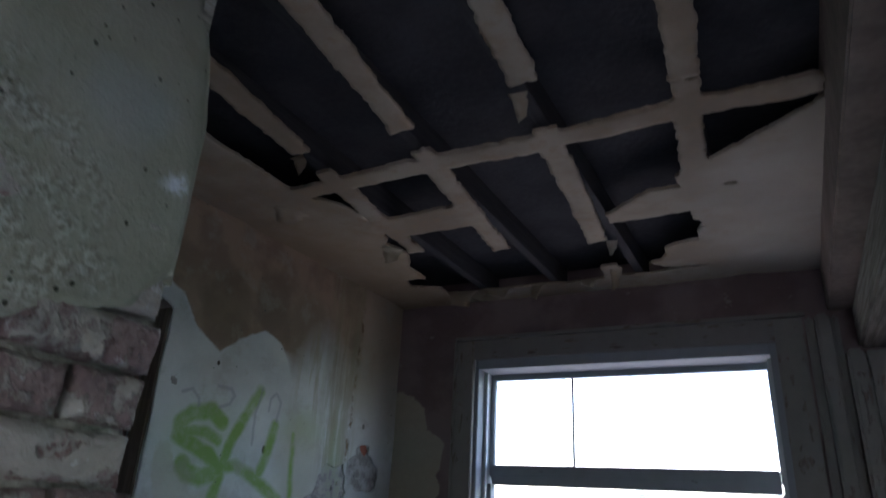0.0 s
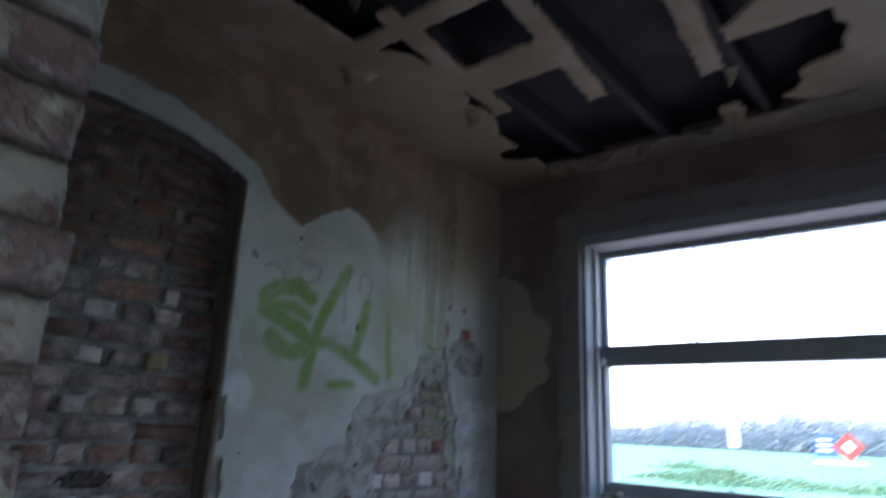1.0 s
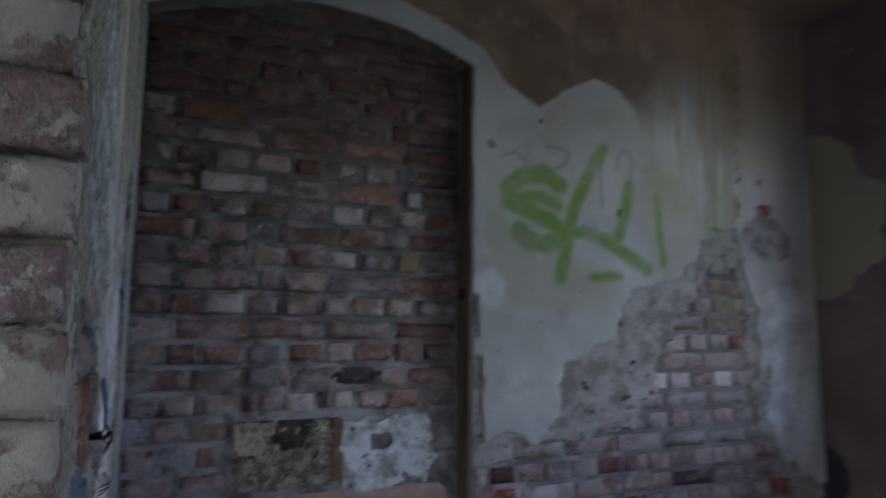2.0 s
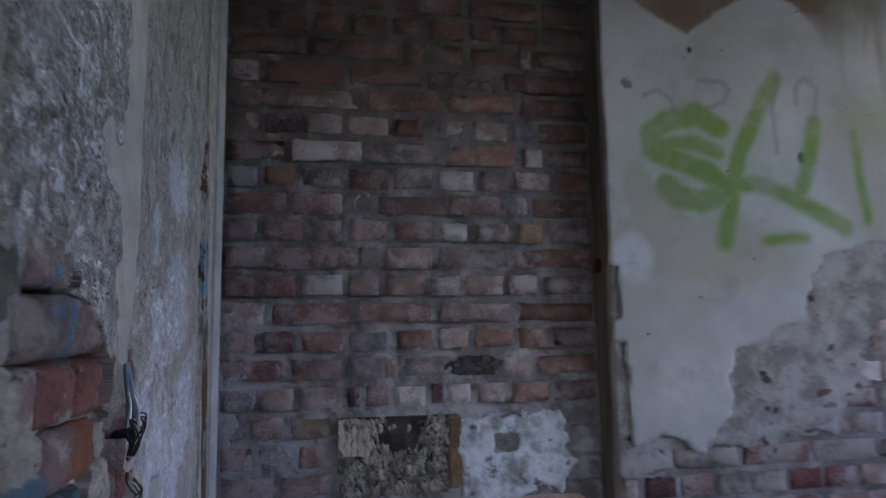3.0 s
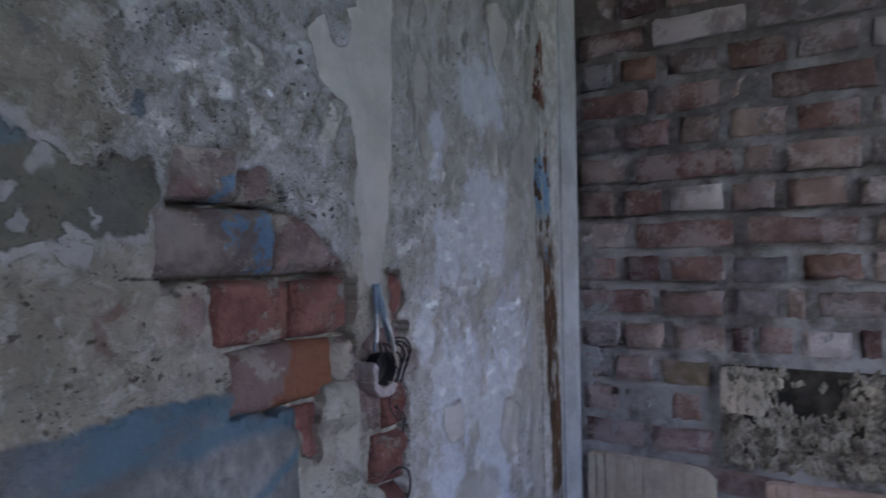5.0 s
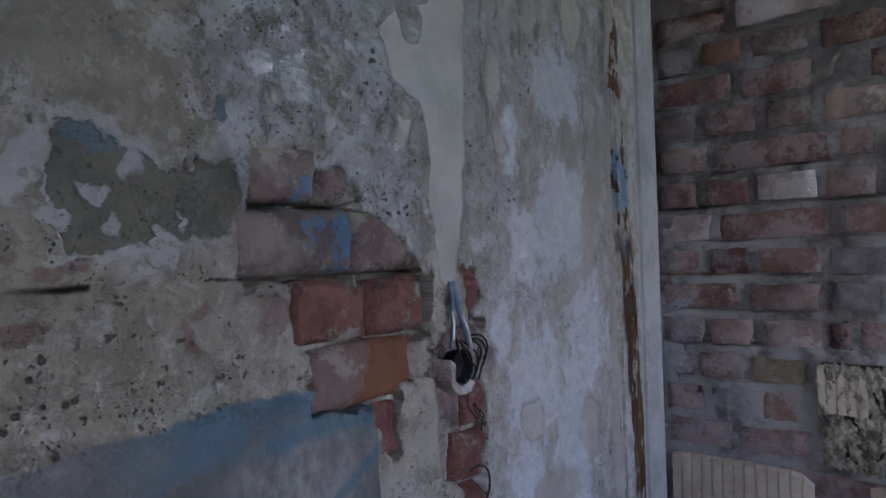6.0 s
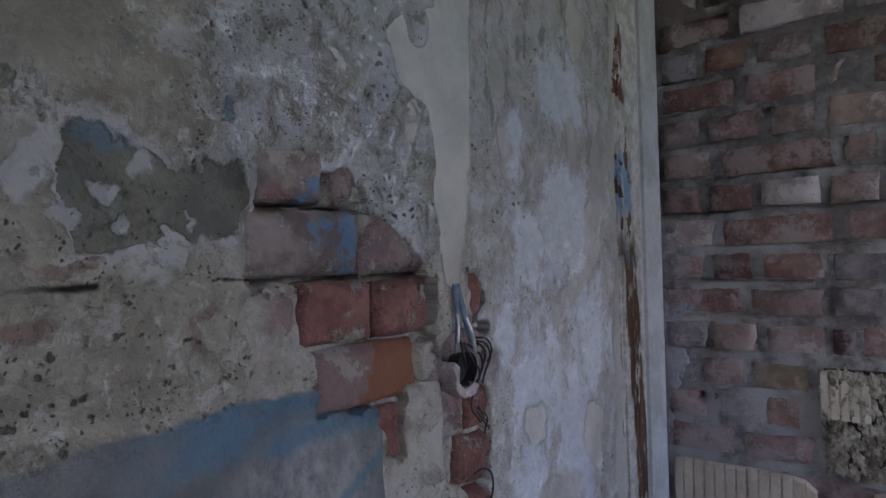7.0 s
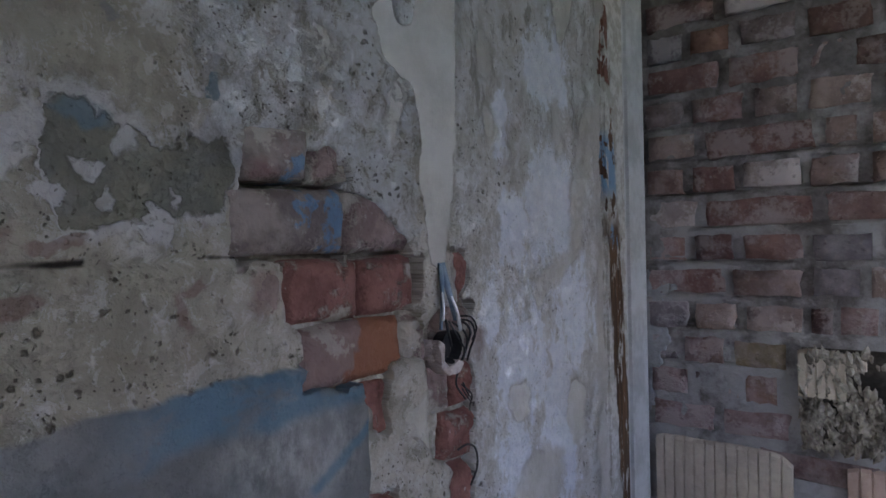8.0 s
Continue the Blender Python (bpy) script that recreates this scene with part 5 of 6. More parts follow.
for k in range(-19, 15):
    zc = 1.440 + k * PITCH
    plan = COURSES.get(k, "r9b9g9r9b4" if k % 2 else "b5r4g5b4r5g4b5r4g4")
    y = 1.040
    for tone, count in zip(plan[::2], plan[1::2]):
        run = int(count) * 0.0248
        y0, y1 = y + rng.uniform(0.004, 0.009), y + run - rng.uniform(0.004, 0.009)
        y += run
        if y > 2.00:
            y1 = 2.069
        mid = (y0 + y1) / 2
        if any(a - 0.02 < mid < b + 0.02 and c - 0.01 < zc < d + 0.02 for a, b, c, d in BLOCKS):
            continue
        if zc > ARCH_C[1] + math.sqrt(ARCH_R ** 2 - (mid - ARCH_C[0]) ** 2) + 0.01:
            continue
        size = round((y1 - y0) / 0.005) * 0.005
        tilt = Matrix.Rotation(radians(rng.uniform(-1.6, 1.6)), 4, "Z") @ Matrix.Rotation(radians(rng.uniform(-1.8, 1.8)), 4, "Y")
        lay(infill, size, rng.randrange(8), TONES[tone], Matrix.Translation((rng.uniform(0.0, 0.007), mid - 1.55, zc + rng.uniform(-0.003, 0.003))) @ EAST @ tilt,
            rng.choice((0.056, 0.059, 0.062)))

m = sheet("mortar_smear", MORTAR_BLUE, 1.04, 1.20, 0.95, 1.36, 0.006,
          lambda u, v: (u - np.interp(v, [0.95, 1.05, 1.16, 1.28, 1.36], [1.03, 1.06, 1.085, 1.09, 1.02])) + field(u, v, 26, 5, 181, 0.65) * 0.09,
          lambda u, v, w: (INFILL + 0.004 + w, u, v), 0.008, lambda u, v: field(u, v, 20, 4, 182) * 0.014, infill)
m.matrix_parent_inverse = Matrix.Translation(-infill.location)

# soot over the smashed block
def darkening():
    m = Nodes("black_soot_smear")
    mid = m.noise(40, 5, 0.65)
    return m.done(m.mix(mid, (0.03, 0.027, 0.028), (0.10, 0.088, 0.086)), 0.95, mid, 0.006, 1.0)


m = sheet("soot_crust", darkening(), 1.50, 1.84, 1.25, 1.345, 0.005,
          lambda u, v: ((u - 1.70) / 0.075) ** 2 + ((v - 1.297) / 0.019) ** 2 - 1 + field(u, v, 34, 4, 171, 0.75) * 6.0 + field(u, v, 90, 3, 172) * 3.0,
          lambda u, v, w: (INFILL + 0.0085 + w, u, v), 0.006, lambda u, v: field(u, v, 30, 3, 173) * 0.006, infill)
m.matrix_parent_inverse = Matrix.Translation(-infill.location)

# bare bricks low on the west wall
for k in range(-9, 7):
    zc = 1.40 + k * 0.0735
    header = k % 2 == 0
    pitch = 0.112 if header else 0.222
    y = 2.06 - rng.uniform(0, 0.05)
    while y < 3.5:
        length = pitch - rng.uniform(0.010, 0.016)
        y0, y1 = max(y, 2.10), y + length
        y += pitch
        ys, zs = np.meshgrid(np.linspace(y0, y1, 6), np.linspace(zc - 0.03, zc + 0.03, 4))
        if y1 - y0 < 0.04 or render_kept(ys, zs).max() < 0.003:
            continue
        mat = rng.choice((BRICK_LIMED, BRICK_LIMED, BRICK_LIMED, BRICK_LIMED, BRICK_PALE, BRICK_LIMED, BRICK_SIDE, BRICK_RED if y > 3.0 or k < -4 else BRICK_LIMED, BRICK_WHITE if k < -1 else BRICK_LIMED, BRICK_DARK if k < -5 else BRICK_LIMED))
        if 3.20 < (y0 + y1) / 2 < 3.34 and zc > 1.40:
            mat = BRICK_SPRAYED
        lay(wall_w, round((y1 - y0) / 0.01) * 0.01, rng.randrange(4), mat, Matrix.Translation((WEST - 0.008 + rng.uniform(-0.003, 0.003), (y0 + y1) / 2, zc)) @ EAST
            @ Matrix.Rotation(radians(rng.uniform(-1, 1)), 4, "Z"), 0.062)
sheet_mortar("mortar_bed", MORTAR_DARK, DOOR_R + 0.01, 3.6, 0.3, 1.95, lambda u, v, w: (WEST - 0.0145 + w, u, v), wall_w, 0.0, 95)

# ---------------------------------------------------------------- clay blocks let into the infill
CREAM_CLAY = plain_material("cream_fired_clay", (0.46, 0.385, 0.32), (0.60, 0.52, 0.43), 14, 0.9, 0.003, 90)
PINK_CLAY = plain_material("pink_fired_clay", (0.38, 0.26, 0.215), (0.50, 0.37, 0.315), 12, 0.9, 0.003, 90)
RUBBLE = plain_material("crumbled_mortar", (0.12, 0.102, 0.085), (0.43, 0.385, 0.33), 30, 0.95, 0.004, 120)
# near-black that stands in for shade inside the smashed block
CAVITY = plain_material("shaded_cavity", (0.022, 0.019, 0.017), (0.075, 0.065, 0.056), 20, 0.95, 0.004, 90)
RUSTY_CLAY = plain_material("rust_stained_clay", (0.10, 0.065, 0.038), (0.20, 0.128, 0.07), 14, 0.9, 0.003, 90)


def lime_daub():
    m = Nodes("white_lime_daub")
    mid, fine = m.noise(14, 6, 0.65), m.noise(70, 4, 0.6)
    col = m.mix(m.step(mid, 0.36, 0.55), (0.26, 0.265, 0.27), (0.56, 0.58, 0.60))
    col = m.mix(m.step(m.noise(22, 5, 0.7), 0.57, 0.66), col, (0.12, 0.12, 0.12))
    col = m.mix(m.math("MULTIPLY", m.step(m.noise(9, 5, 0.65), 0.52, 0.62), 0.6), col, (0.22, 0.215, 0.21))
    return m.done(col, 0.9, m.math("ADD", mid, m.math("MULTIPLY", fine, 0.4)), 0.012, 1.0)


def ribbed_face(y0, y1, z0, z1, x, rib=0.0215, slope=0.0, seed=0):
    """A hollow clay block whose face carries upright grooves; z1 falls by slope towards y1."""
    bm = bmesh.new()
    r = random.Random(seed)
    n = max(2, round((y1 - y0) / rib))
    step = (y1 - y0) / n
    front, backs = [], []
    for i in range(n):
        a, b = y0 + i * step, y0 + (i + 1) * step
        out = r.uniform(-0.0012, 0.0012)
        for y, w in ((a + 0.0008, -0.004), (a + 0.0025, out), (b - 0.0025, out), (b - 0.0008, -0.004)):
            top = z1 - slope * (y - y0) / (y1 - y0) - max(0.0, y - (y1 - 0.04)) ** 2 * 14 - max(0.0, y0 + 0.012 - y) * 0.5
            zs = [z0, z0 + (top - z0) * 0.5, top - 0.006, top]
            ws = [w, w, w, w - 0.006]
            front.append([bm.verts.new((x + q, y, z)) for z, q in zip(zs, ws)])
            backs.append(bm.verts.new((x - 0.09, y, top)))
    for i in range(len(front) - 1):
        for k in range(3):
            bm.faces.new((front[i][k], front[i + 1][k], front[i + 1][k + 1], front[i][k + 1]))
        bm.faces.new((front[i][3], front[i + 1][3], backs[i + 1], backs[i]))
    return bm


def clay_block(label, material, *args, **kw):
    ob = part("clay_block", ribbed_face(*args, **kw), material, None)
    return tagged(ob, label, "clay block", "clay blocks in the infill")


clay_block("cream ribbed hollow clay block set in brick infill", CREAM_CLAY, 1.058, 1.335, 0.60, 0.950, INFILL + 0.015, slope=0.004, seed=1)
clay_block("pinkish ribbed hollow clay block set in brick infill", PINK_CLAY, 1.425, 1.72, 0.60, 0.942, INFILL + 0.014, seed=2)
clay_block("pinkish ribbed hollow clay block set in brick infill", PINK_CLAY, 1.735, 2.03, 0.60, 0.940, INFILL + 0.013, seed=3)

broken = empty("broken_clay_block", (INFILL, 1.505, 0.965), label="smashed hollow clay block with dark cavity and crumbled mortar", category="clay block")


def under(ob, top):
    ob.parent = top
    ob.matrix_parent_inverse = Matrix.Translation(-top.location)
    return ob


# solid dark block in place of a hollow, its shade painted on
under(part("cavity_shade_block", box(bmesh.new(), INFILL - 0.02, INFILL + 0.010, 1.352, 1.66, 0.975, 1.166), CAVITY), broken)
under(part("ribbed_shell", ribbed_face(1.345, 1.428, 1.070, 1.164, INFILL + 0.020, 0.0165, 0.0, 4), CREAM_CLAY), broken)
under(part("ribbed_shell", ribbed_face(1.430, 1.462, 1.128, 1.166, INFILL + 0.017, 0.014, 0.0, 5), CREAM_CLAY), broken)
under(boxed("side_shell", RUSTY_CLAY, None, INFILL - 0.01, INFILL + 0.020, 1.634, 1.672, 0.975, 1.164, 0.006), broken)
under(boxed("inner_rib", CREAM_CLAY, None, INFILL - 0.01, INFILL + 0.014, 1.598, 1.628, 1.09, 1.160, 0.006), broken)
r = random.Random(8)
bm = bmesh.new()
for _ in range(900):
    y, z = r.uniform(1.350, 1.632), 0.972 + 0.185 * r.random() ** 1.15
    if ((y - 1.505) / 0.06) ** 2 + ((z - 1.122) / 0.05) ** 2 < 1 and r.random() < 0.92:
        continue
    s = r.uniform(0.004, 0.0105)
    m4 = Matrix.Translation((INFILL + r.uniform(0.004, 0.016), y, z)) @ Euler([r.uniform(-0.6, 0.6) for _ in range(3)]).to_matrix().to_4x4() @ Matrix.Diagonal((s, s * 0.7, s * r.uniform(1.2, 2.6), 1))
    made = bmesh.ops.create_icosphere(bm, subdivisions=1, radius=1.0, matrix=m4)
    for v in made["verts"]:
        v.co += Vector([r.uniform(-1, 1) * s * 0.22 for _ in range(3)])
rub = under(part("rubble", bm, RUBBLE), broken)
rub["kind"] = "stuff"


def daub_kept(u, v):
    d = d_box(u, v, 1.69, 1.95, 0.97, 1.142) - 0.022 + field(u, v, 17, 5, 101, 0.65) * 0.10
    return np.maximum(d, -d_box(u, v, 1.765, 1.832, 1.062, 1.108) - field(u, v, 40, 2, 102) * 0.012)


daub = sheet("lime_patch", lime_daub(), 1.66, 2.03, 0.93, 1.19, 0.006, daub_kept, lambda u, v, w: (INFILL + 0.012 + w, u, v), 0.02,
             lambda u, v: field(u, v, 16, 4, 103) * 0.028 + field(u, v, 50, 3, 104) * 0.012)
tagged(daub, "lumpy white lime daub with a square hole over infill bricks", "plaster patch")
lay(infill, 0.11, 2, BRICK_DARK, Matrix.Translation((-0.004, 1.80 - 1.55, 1.085)) @ EAST, 0.07)

# ---------------------------------------------------------------- the pier: bricks, side plaster, front plaster
pier = empty("wall_pier", (-1.48, 0.4, 0), label="thick brick pier with flaking plaster, bare bricks and blue paint remains", category="wall", kind="structure")
bm = bmesh.new()
box(bm, -2.38, FACE - 0.06, -1.55, SIDE - 0.060, 0, 2.97)
o = part("wall_core", bm, MORTAR, pier)
o.matrix_parent_inverse = Matrix.Translation(-pier.location)


def side_hole(u, v):
    """Negative where the plaster has fallen off the side of the pier (u = x, v = z)."""
    d = np.minimum(d_box(u, v, -1.338, -1.172, 1.452, 1.502), d_box(u, v, -1.42, -1.152, 1.372, 1.455))
    d = np.maximum(d, 0.665 * (-u - 1.252) + 0.747 * (v - 1.520))     # a slanting upper edge towards the chase
    for a in ((-1.425, -1.20, 1.305, 1.378), (-1.525, -1.49, 1.325, 1.378), (-1.43, -1.22, 1.238, 1.312), (-1.53, -1.425, 1.10, 1.30),
              (-1.365, -1.31, 1.155, 1.24), (-1.53, -1.47, 0.85, 1.12), (-1.37, -1.31, 0.98, 1.10)):
        d = np.minimum(d, d_box(u, v, *a))
    return d + field(u, v, 18, 4, 71, 0.6) * 0.05 + field(u, v, 60, 3, 72, 0.6) * 0.012


def side_kept(u, v):
    corner = u + 0.875 + field(u, v, 13, 3, 73) * 0.05
    return np.maximum(-side_hole(u, v), corner)


def side_relief(u, v):
    lump = field(u, v, 5, 4, 74) * 0.014 + field(u, v, 28, 4, 75, 0.65) * 0.014 + field(u, v, 70, 2, 80) * 0.005
    # brick courses show faintly through the thin coat
    thin = np.clip((u + 1.24) / 0.06, 0, 1) * np.clip((1.46 - v) / 0.05, 0, 1) * np.clip((v - 1.26) / 0.02, 0, 1)
    wob = v + field(u, v, 9, 3, 76) * 0.012
    joint = np.exp(-((wob - 1.378) / 0.0045) ** 2) * 0.020 * np.clip(0.6 + field(u, v, 6, 2, 86) * 3, 0, 1) + np.exp(-((wob - 1.302) / 0.006) ** 2) * 0.007
    for x in (-1.205, -1.158, -1.088, -0.985):
        joint = joint + np.exp(-((u - x + field(u, v, 12, 3, 77) * 0.012) / 0.0055) ** 2) * 0.011 * (v < 1.378) * np.clip(0.55 + field(u, v, 9, 2, 87) * 3, 0, 1)
    lump = lump - joint * thin
    smooth_panel = (u > -1.31) & (v < 1.262)
    lump = np.where(smooth_panel, lump * 0.35 + 0.007, lump)
    # smooth fill of the cable chase
    wu = -u + field(u, v, 10, 3, 78) * 0.012
    chase = (wu > np.interp(v, [1.36, 1.483, 1.59, 1.606, 1.67, 1.72], [1.440, 1.424, 1.402, 1.350, 1.340, 1.43])) & (wu < np.interp(v, [1.36, 1.45, 1.60, 1.85], [1.464, 1.484, 1.496, 1.50])) & (v > 1.355)
    lump = np.where(chase, 0.006 + field(u, v, 4, 2, 79) * 0.004, lump)
    lip = np.exp(-np.clip(side_hole(u, v), 0, 1) / 0.02) * 0.004
    return 0.0 + lump - lip


o = sheet("upper_plaster", PIER_SIDE, -2.014, -0.82, 2.4, 2.97, 0.03, lambda u, v: u + 0.875, lambda u, v, w: (u, SIDE + w, v), 0.022, None, pier)
o.matrix_parent_inverse = Matrix.Translation(-pier.location)
o = sheet("side_plaster", PIER_SIDE, -2.014, -0.82, 0.6, 2.4, 0.007, side_kept, lambda u, v, w: (u, SIDE + w, v), 0.022, side_relief, pier)
o.matrix_parent_inverse = Matrix.Translation(-pier.location)


def face_kept(u, v):
    """Plaster of the front: kept above a ragged line (u = y, v = z)."""
    edge = np.interp(u, [-1.5, 0.75, 0.9, 0.97, 1.0, 1.06], [1.80, 1.84, 1.885, 1.93, 1.965, 1.99])
    return (edge - v) * 0.7 + field(u, v, 12, 4, 81) * 0.04


o = sheet("face_plaster", PIER_FACE, -0.6, 1.036, 1.5, 2.97, 0.011, face_kept, lambda u, v, w: (FACE + w, u, v), 0.024,
          lambda u, v: field(u, v, 5, 4, 82) * 0.012 + field(u, v, 25, 4, 83) * 0.009 * np.exp(-((u - 0.72) ** 2 + (v - 2.0) ** 2) / 0.04)
          - np.clip(u - 1.015, 0, 1) * 0.4 - np.clip(v - 2.22, 0, 1) ** 1.3 * 0.35, pier)
o.matrix_parent_inverse = Matrix.Translation(-pier.location)
o = sheet("corner_plaster", PIER_FACE, -1.05, -0.828, 1.93, 2.97, 0.011, lambda u, v: (1.975 - v) + field(u, v, 14, 3, 84) * 0.05,
          lambda u, v, w: (u - np.clip(v - 2.22, 0, 1) ** 1.3 * 0.35, SIDE + 0.003 + w, v), 0.03, lambda u, v: field(u, v, 9, 3, 85) * 0.006, pier)
o.matrix_parent_inverse = Matrix.Translation(-pier.location)

# bricks on the side of the pier, seen through the holes: from x, to x, course, how far they stand out
BED = 1.378
rng = random.Random(5)
SIDE_BRICKS = [(-1.233, -1.152, 1, 0.009, BRICK_BLUE), (-1.346, -1.244, 1, -0.008, CRUST_PURPLE), (-1.286, -1.136, 0, 0.008, BRICK_BLUE),
               (-1.41, -1.288, 0, 0.003, CRUST_PURPLE), (-1.09, -0.985, -1, -0.004, CRUST_PURPLE), (-1.203, -1.10, -1, -0.001, CRUST_PURPLE), (-1.314, -1.210, -1, 0.001, CRUST_RED),
               (-1.418, -1.320, -1, 0.0, CRUST_RED), (-1.535, -1.486, -1, -0.001, CRUST_RED), (-1.386, -1.218, -2, 0.002, CRUST_HALF),
               (-1.44, -1.392, -2, 0.0, CRUST_PURPLE), (-1.57, -1.455, -2, -0.002, CRUST_PURPLE), (-1.364, -1.310, -3, -0.003, CRUST_RED),
               (-1.49, -1.42, -3, -0.002, CRUST_PURPLE), (-1.57, -1.498, -3, -0.002, CRUST_RED), (-1.388, -1.308, -4, -0.001, CRUST_RED), (-1.55, -1.472, -4, -0.002, CRUST_RED),
               (-1.40, -1.30, -5, -0.002, CRUST_RED), (-1.55, -1.44, -5, -0.002, CRUST_RED)]


def crumbled_brick(length, height, seed, material):
    """A brick with broken arrises and a dished, lumpy face: local x along the course, y up, z out."""
    us, vs = np.linspace(-1, 1, 19), np.linspace(-1, 1, 12)
    U, V = np.meshgrid(us, vs, indexing="ij")
    pu, pv = U * length / 2, V * height / 2
    edge_u, edge_v = (1 - np.abs(U)) * length / 2, (1 - np.abs(V)) * height / 2
    wear = 0.012 + field(pu + seed * 3.1, pv, 30, 3, 120) * 0.016
    near = np.minimum(edge_u, edge_v)
    W = -np.clip(1 - near / np.maximum(wear, 0.002), 0, 1) ** 2 * 0.014 + field(pu + seed * 1.7, pv, 22, 4, 121, 0.6) * 0.016
    pu = pu + field(pu + seed, pv, 16, 3, 122) * 0.012 * np.clip(1 - edge_u / 0.03, 0, 1)
    pv = pv + field(pu + seed, pv, 16, 3, 123) * 0.009 * np.clip(1 - edge_v / 0.02, 0, 1)
    nu, nv = U.shape
    verts = [(float(a), float(b), float(w)) for a, b, w in zip(pu.ravel(), pv.ravel(), W.ravel())]
    at = lambda i, j: i * nv + j
    faces = [(at(i, j), at(i + 1, j), at(i + 1, j + 1), at(i, j + 1)) for i in range(nu - 1) for j in range(nv - 1)]
    ring = [at(i, 0) for i in range(nu)] + [at(nu - 1, j) for j in range(1, nv)] + [at(i, nv - 1) for i in range(nu - 2, -1, -1)] + [at(0, j) for j in range(nv - 2, 0, -1)]
    n = len(verts)
    verts += [(verts[k][0], verts[k][1], -0.06) for k in ring]
    flat = len(faces)
    faces += [(ring[(k + 1) % len(ring)], ring[k], n + k, n + (k + 1) % len(ring)) for k in range(len(ring))]
    me = bpy.data.meshes.new("brick")
    me.from_pydata(verts, [], faces)
    me.polygons.foreach_set("use_smooth", [k < flat for k in range(len(faces))])
    me.materials.append(material)
    return me


for n, (x0, x1, k, out, mat) in enumerate(SIDE_BRICKS):
    zc = 1.482 if k == 1 else BED + k * 0.0735 + (0.036 if k >= 0 else 0.0335)
    ob = new("brick", crumbled_brick(x1 - x0, 0.056 if k == 1 else 0.069, n, mat))
    ob.parent = pier
    ob.matrix_local = Matrix.Translation(((x0 + x1) / 2 + 1.48, SIDE - 0.007 + out - 0.4, zc)) @ NORTH @ Matrix.Rotation(radians(rng.uniform(-1.5, 1.5)), 4, "Z")

o = sheet("hole_mortar", MORTAR_PALE, -1.62, -0.95, 0.7, 1.56, 0.006, lambda u, v: np.full(np.shape(u), -1.0), lambda u, v, w: (u, SIDE - 0.024 + w, v), 0.02,
          lambda u, v: field(u, v, 14, 4, 97) * 0.014 + field(u, v, 40, 4, 98, 0.7) * 0.012 - 0.034 * np.clip((v - 1.368) / 0.006, 0, 1), pier)
o.matrix_parent_inverse = Matrix.Translation(-pier.location)

# bricks of the front and the broken corner
n = 40
for k in range(-8, 9):
    zc = BED + k * COURSE + 0.0375
    pitch = 0.112 if k % 2 else 0.222
    y1 = 1.044 + rng.uniform(-0.018, 0.006)
    while y1 > 0.3:
        y0 = y1 - pitch + 0.009
        n += 1
        ob = new("brick", crumbled_brick(y1 - y0, 0.069 - rng.uniform(0, 0.004), n, rng.choice((CRUST_FACE, CRUST_FACE, CRUST_FACE, CRUST_PURPLE, CRUST_PURPLE))))
        ob.parent = pier
        ob.matrix_local = Matrix.Translation((FACE - 0.005 + rng.uniform(-0.006, 0.005) + 1.48, (y0 + y1) / 2 - 0.4, zc)) @ EAST @ Matrix.Rotation(radians(rng.uniform(-1.6, 1.6)), 4, "Z")
        y1 = y0 - 0.009
o = sheet("corner_mortar", MORTAR_PALE, -0.6, 1.040, 0.5, 2.0, 0.0125, lambda u, v: np.full(np.shape(u), -1.0), lambda u, v, w: (FACE - 0.030 + w, u, v), 0.02,
          lambda u, v: field(u, v, 9, 4, 91, 0.6) * 0.055 + field(u, v, 40, 3, 92) * 0.012 - 0.012 * (v > 1.2), pier)
o.matrix_parent_inverse = Matrix.Translation(-pier.location)

# strip of the old door frame in the corner
frame_strip = empty("door_frame_strip", (-2.12, 1.04, 0), label="strip of old door frame with flaking brown, blue and white paint", category="door frame", kind="structure")
boxed("frame_edge", FRAME_FLAKES, frame_strip, -2.112, -2.004, SIDE - 0.03, SIDE + 0.007, 0, 2.33, 0.006)
boxed("frame_stop", PALE_EDGE, frame_strip, -2.225, -2.1125, SIDE - 0.03, SIDE + 0.012, 0, 2.36, 0.008)

# ---------------------------------------------------------------- outside
def meadow():
    """Meadow, greyed in an unseen ring round the house to bounce neutral light indoors."""
    m = Nodes("meadow_grass")
    wide, fine = m.noise(0.35, 5), m.noise(6, 4)
    col = m.mix(m.step(m.math("ADD", m.math("MULTIPLY", wide, 0.7), m.math("MULTIPLY", fine, 0.3)), 0.38, 0.62), (0.055, 0.165, 0.095), (0.085, 0.22, 0.13))
    far = m.math("ADD", m.vec("LENGTH", m.pos), m.math("MULTIPLY", wide, 6.0))
    # added gravel tone near the house, out of view, brightens the ceiling
    col = m.mix(m.step(far, 22.0, 16.0), col, m.mix(fine, (0.20, 0.185, 0.165), (0.32, 0.30, 0.275)))
    return m.done(col, 0.95, fine, 0.02, 0.8)


GRASS = meadow()
ground = part("ground", box(bmesh.new(), -1500, 1500, -1500, 3000, -0.75, -0.6), GRASS)
tagged(ground, "wide flat green meadow outside the window", "field", kind="structure")

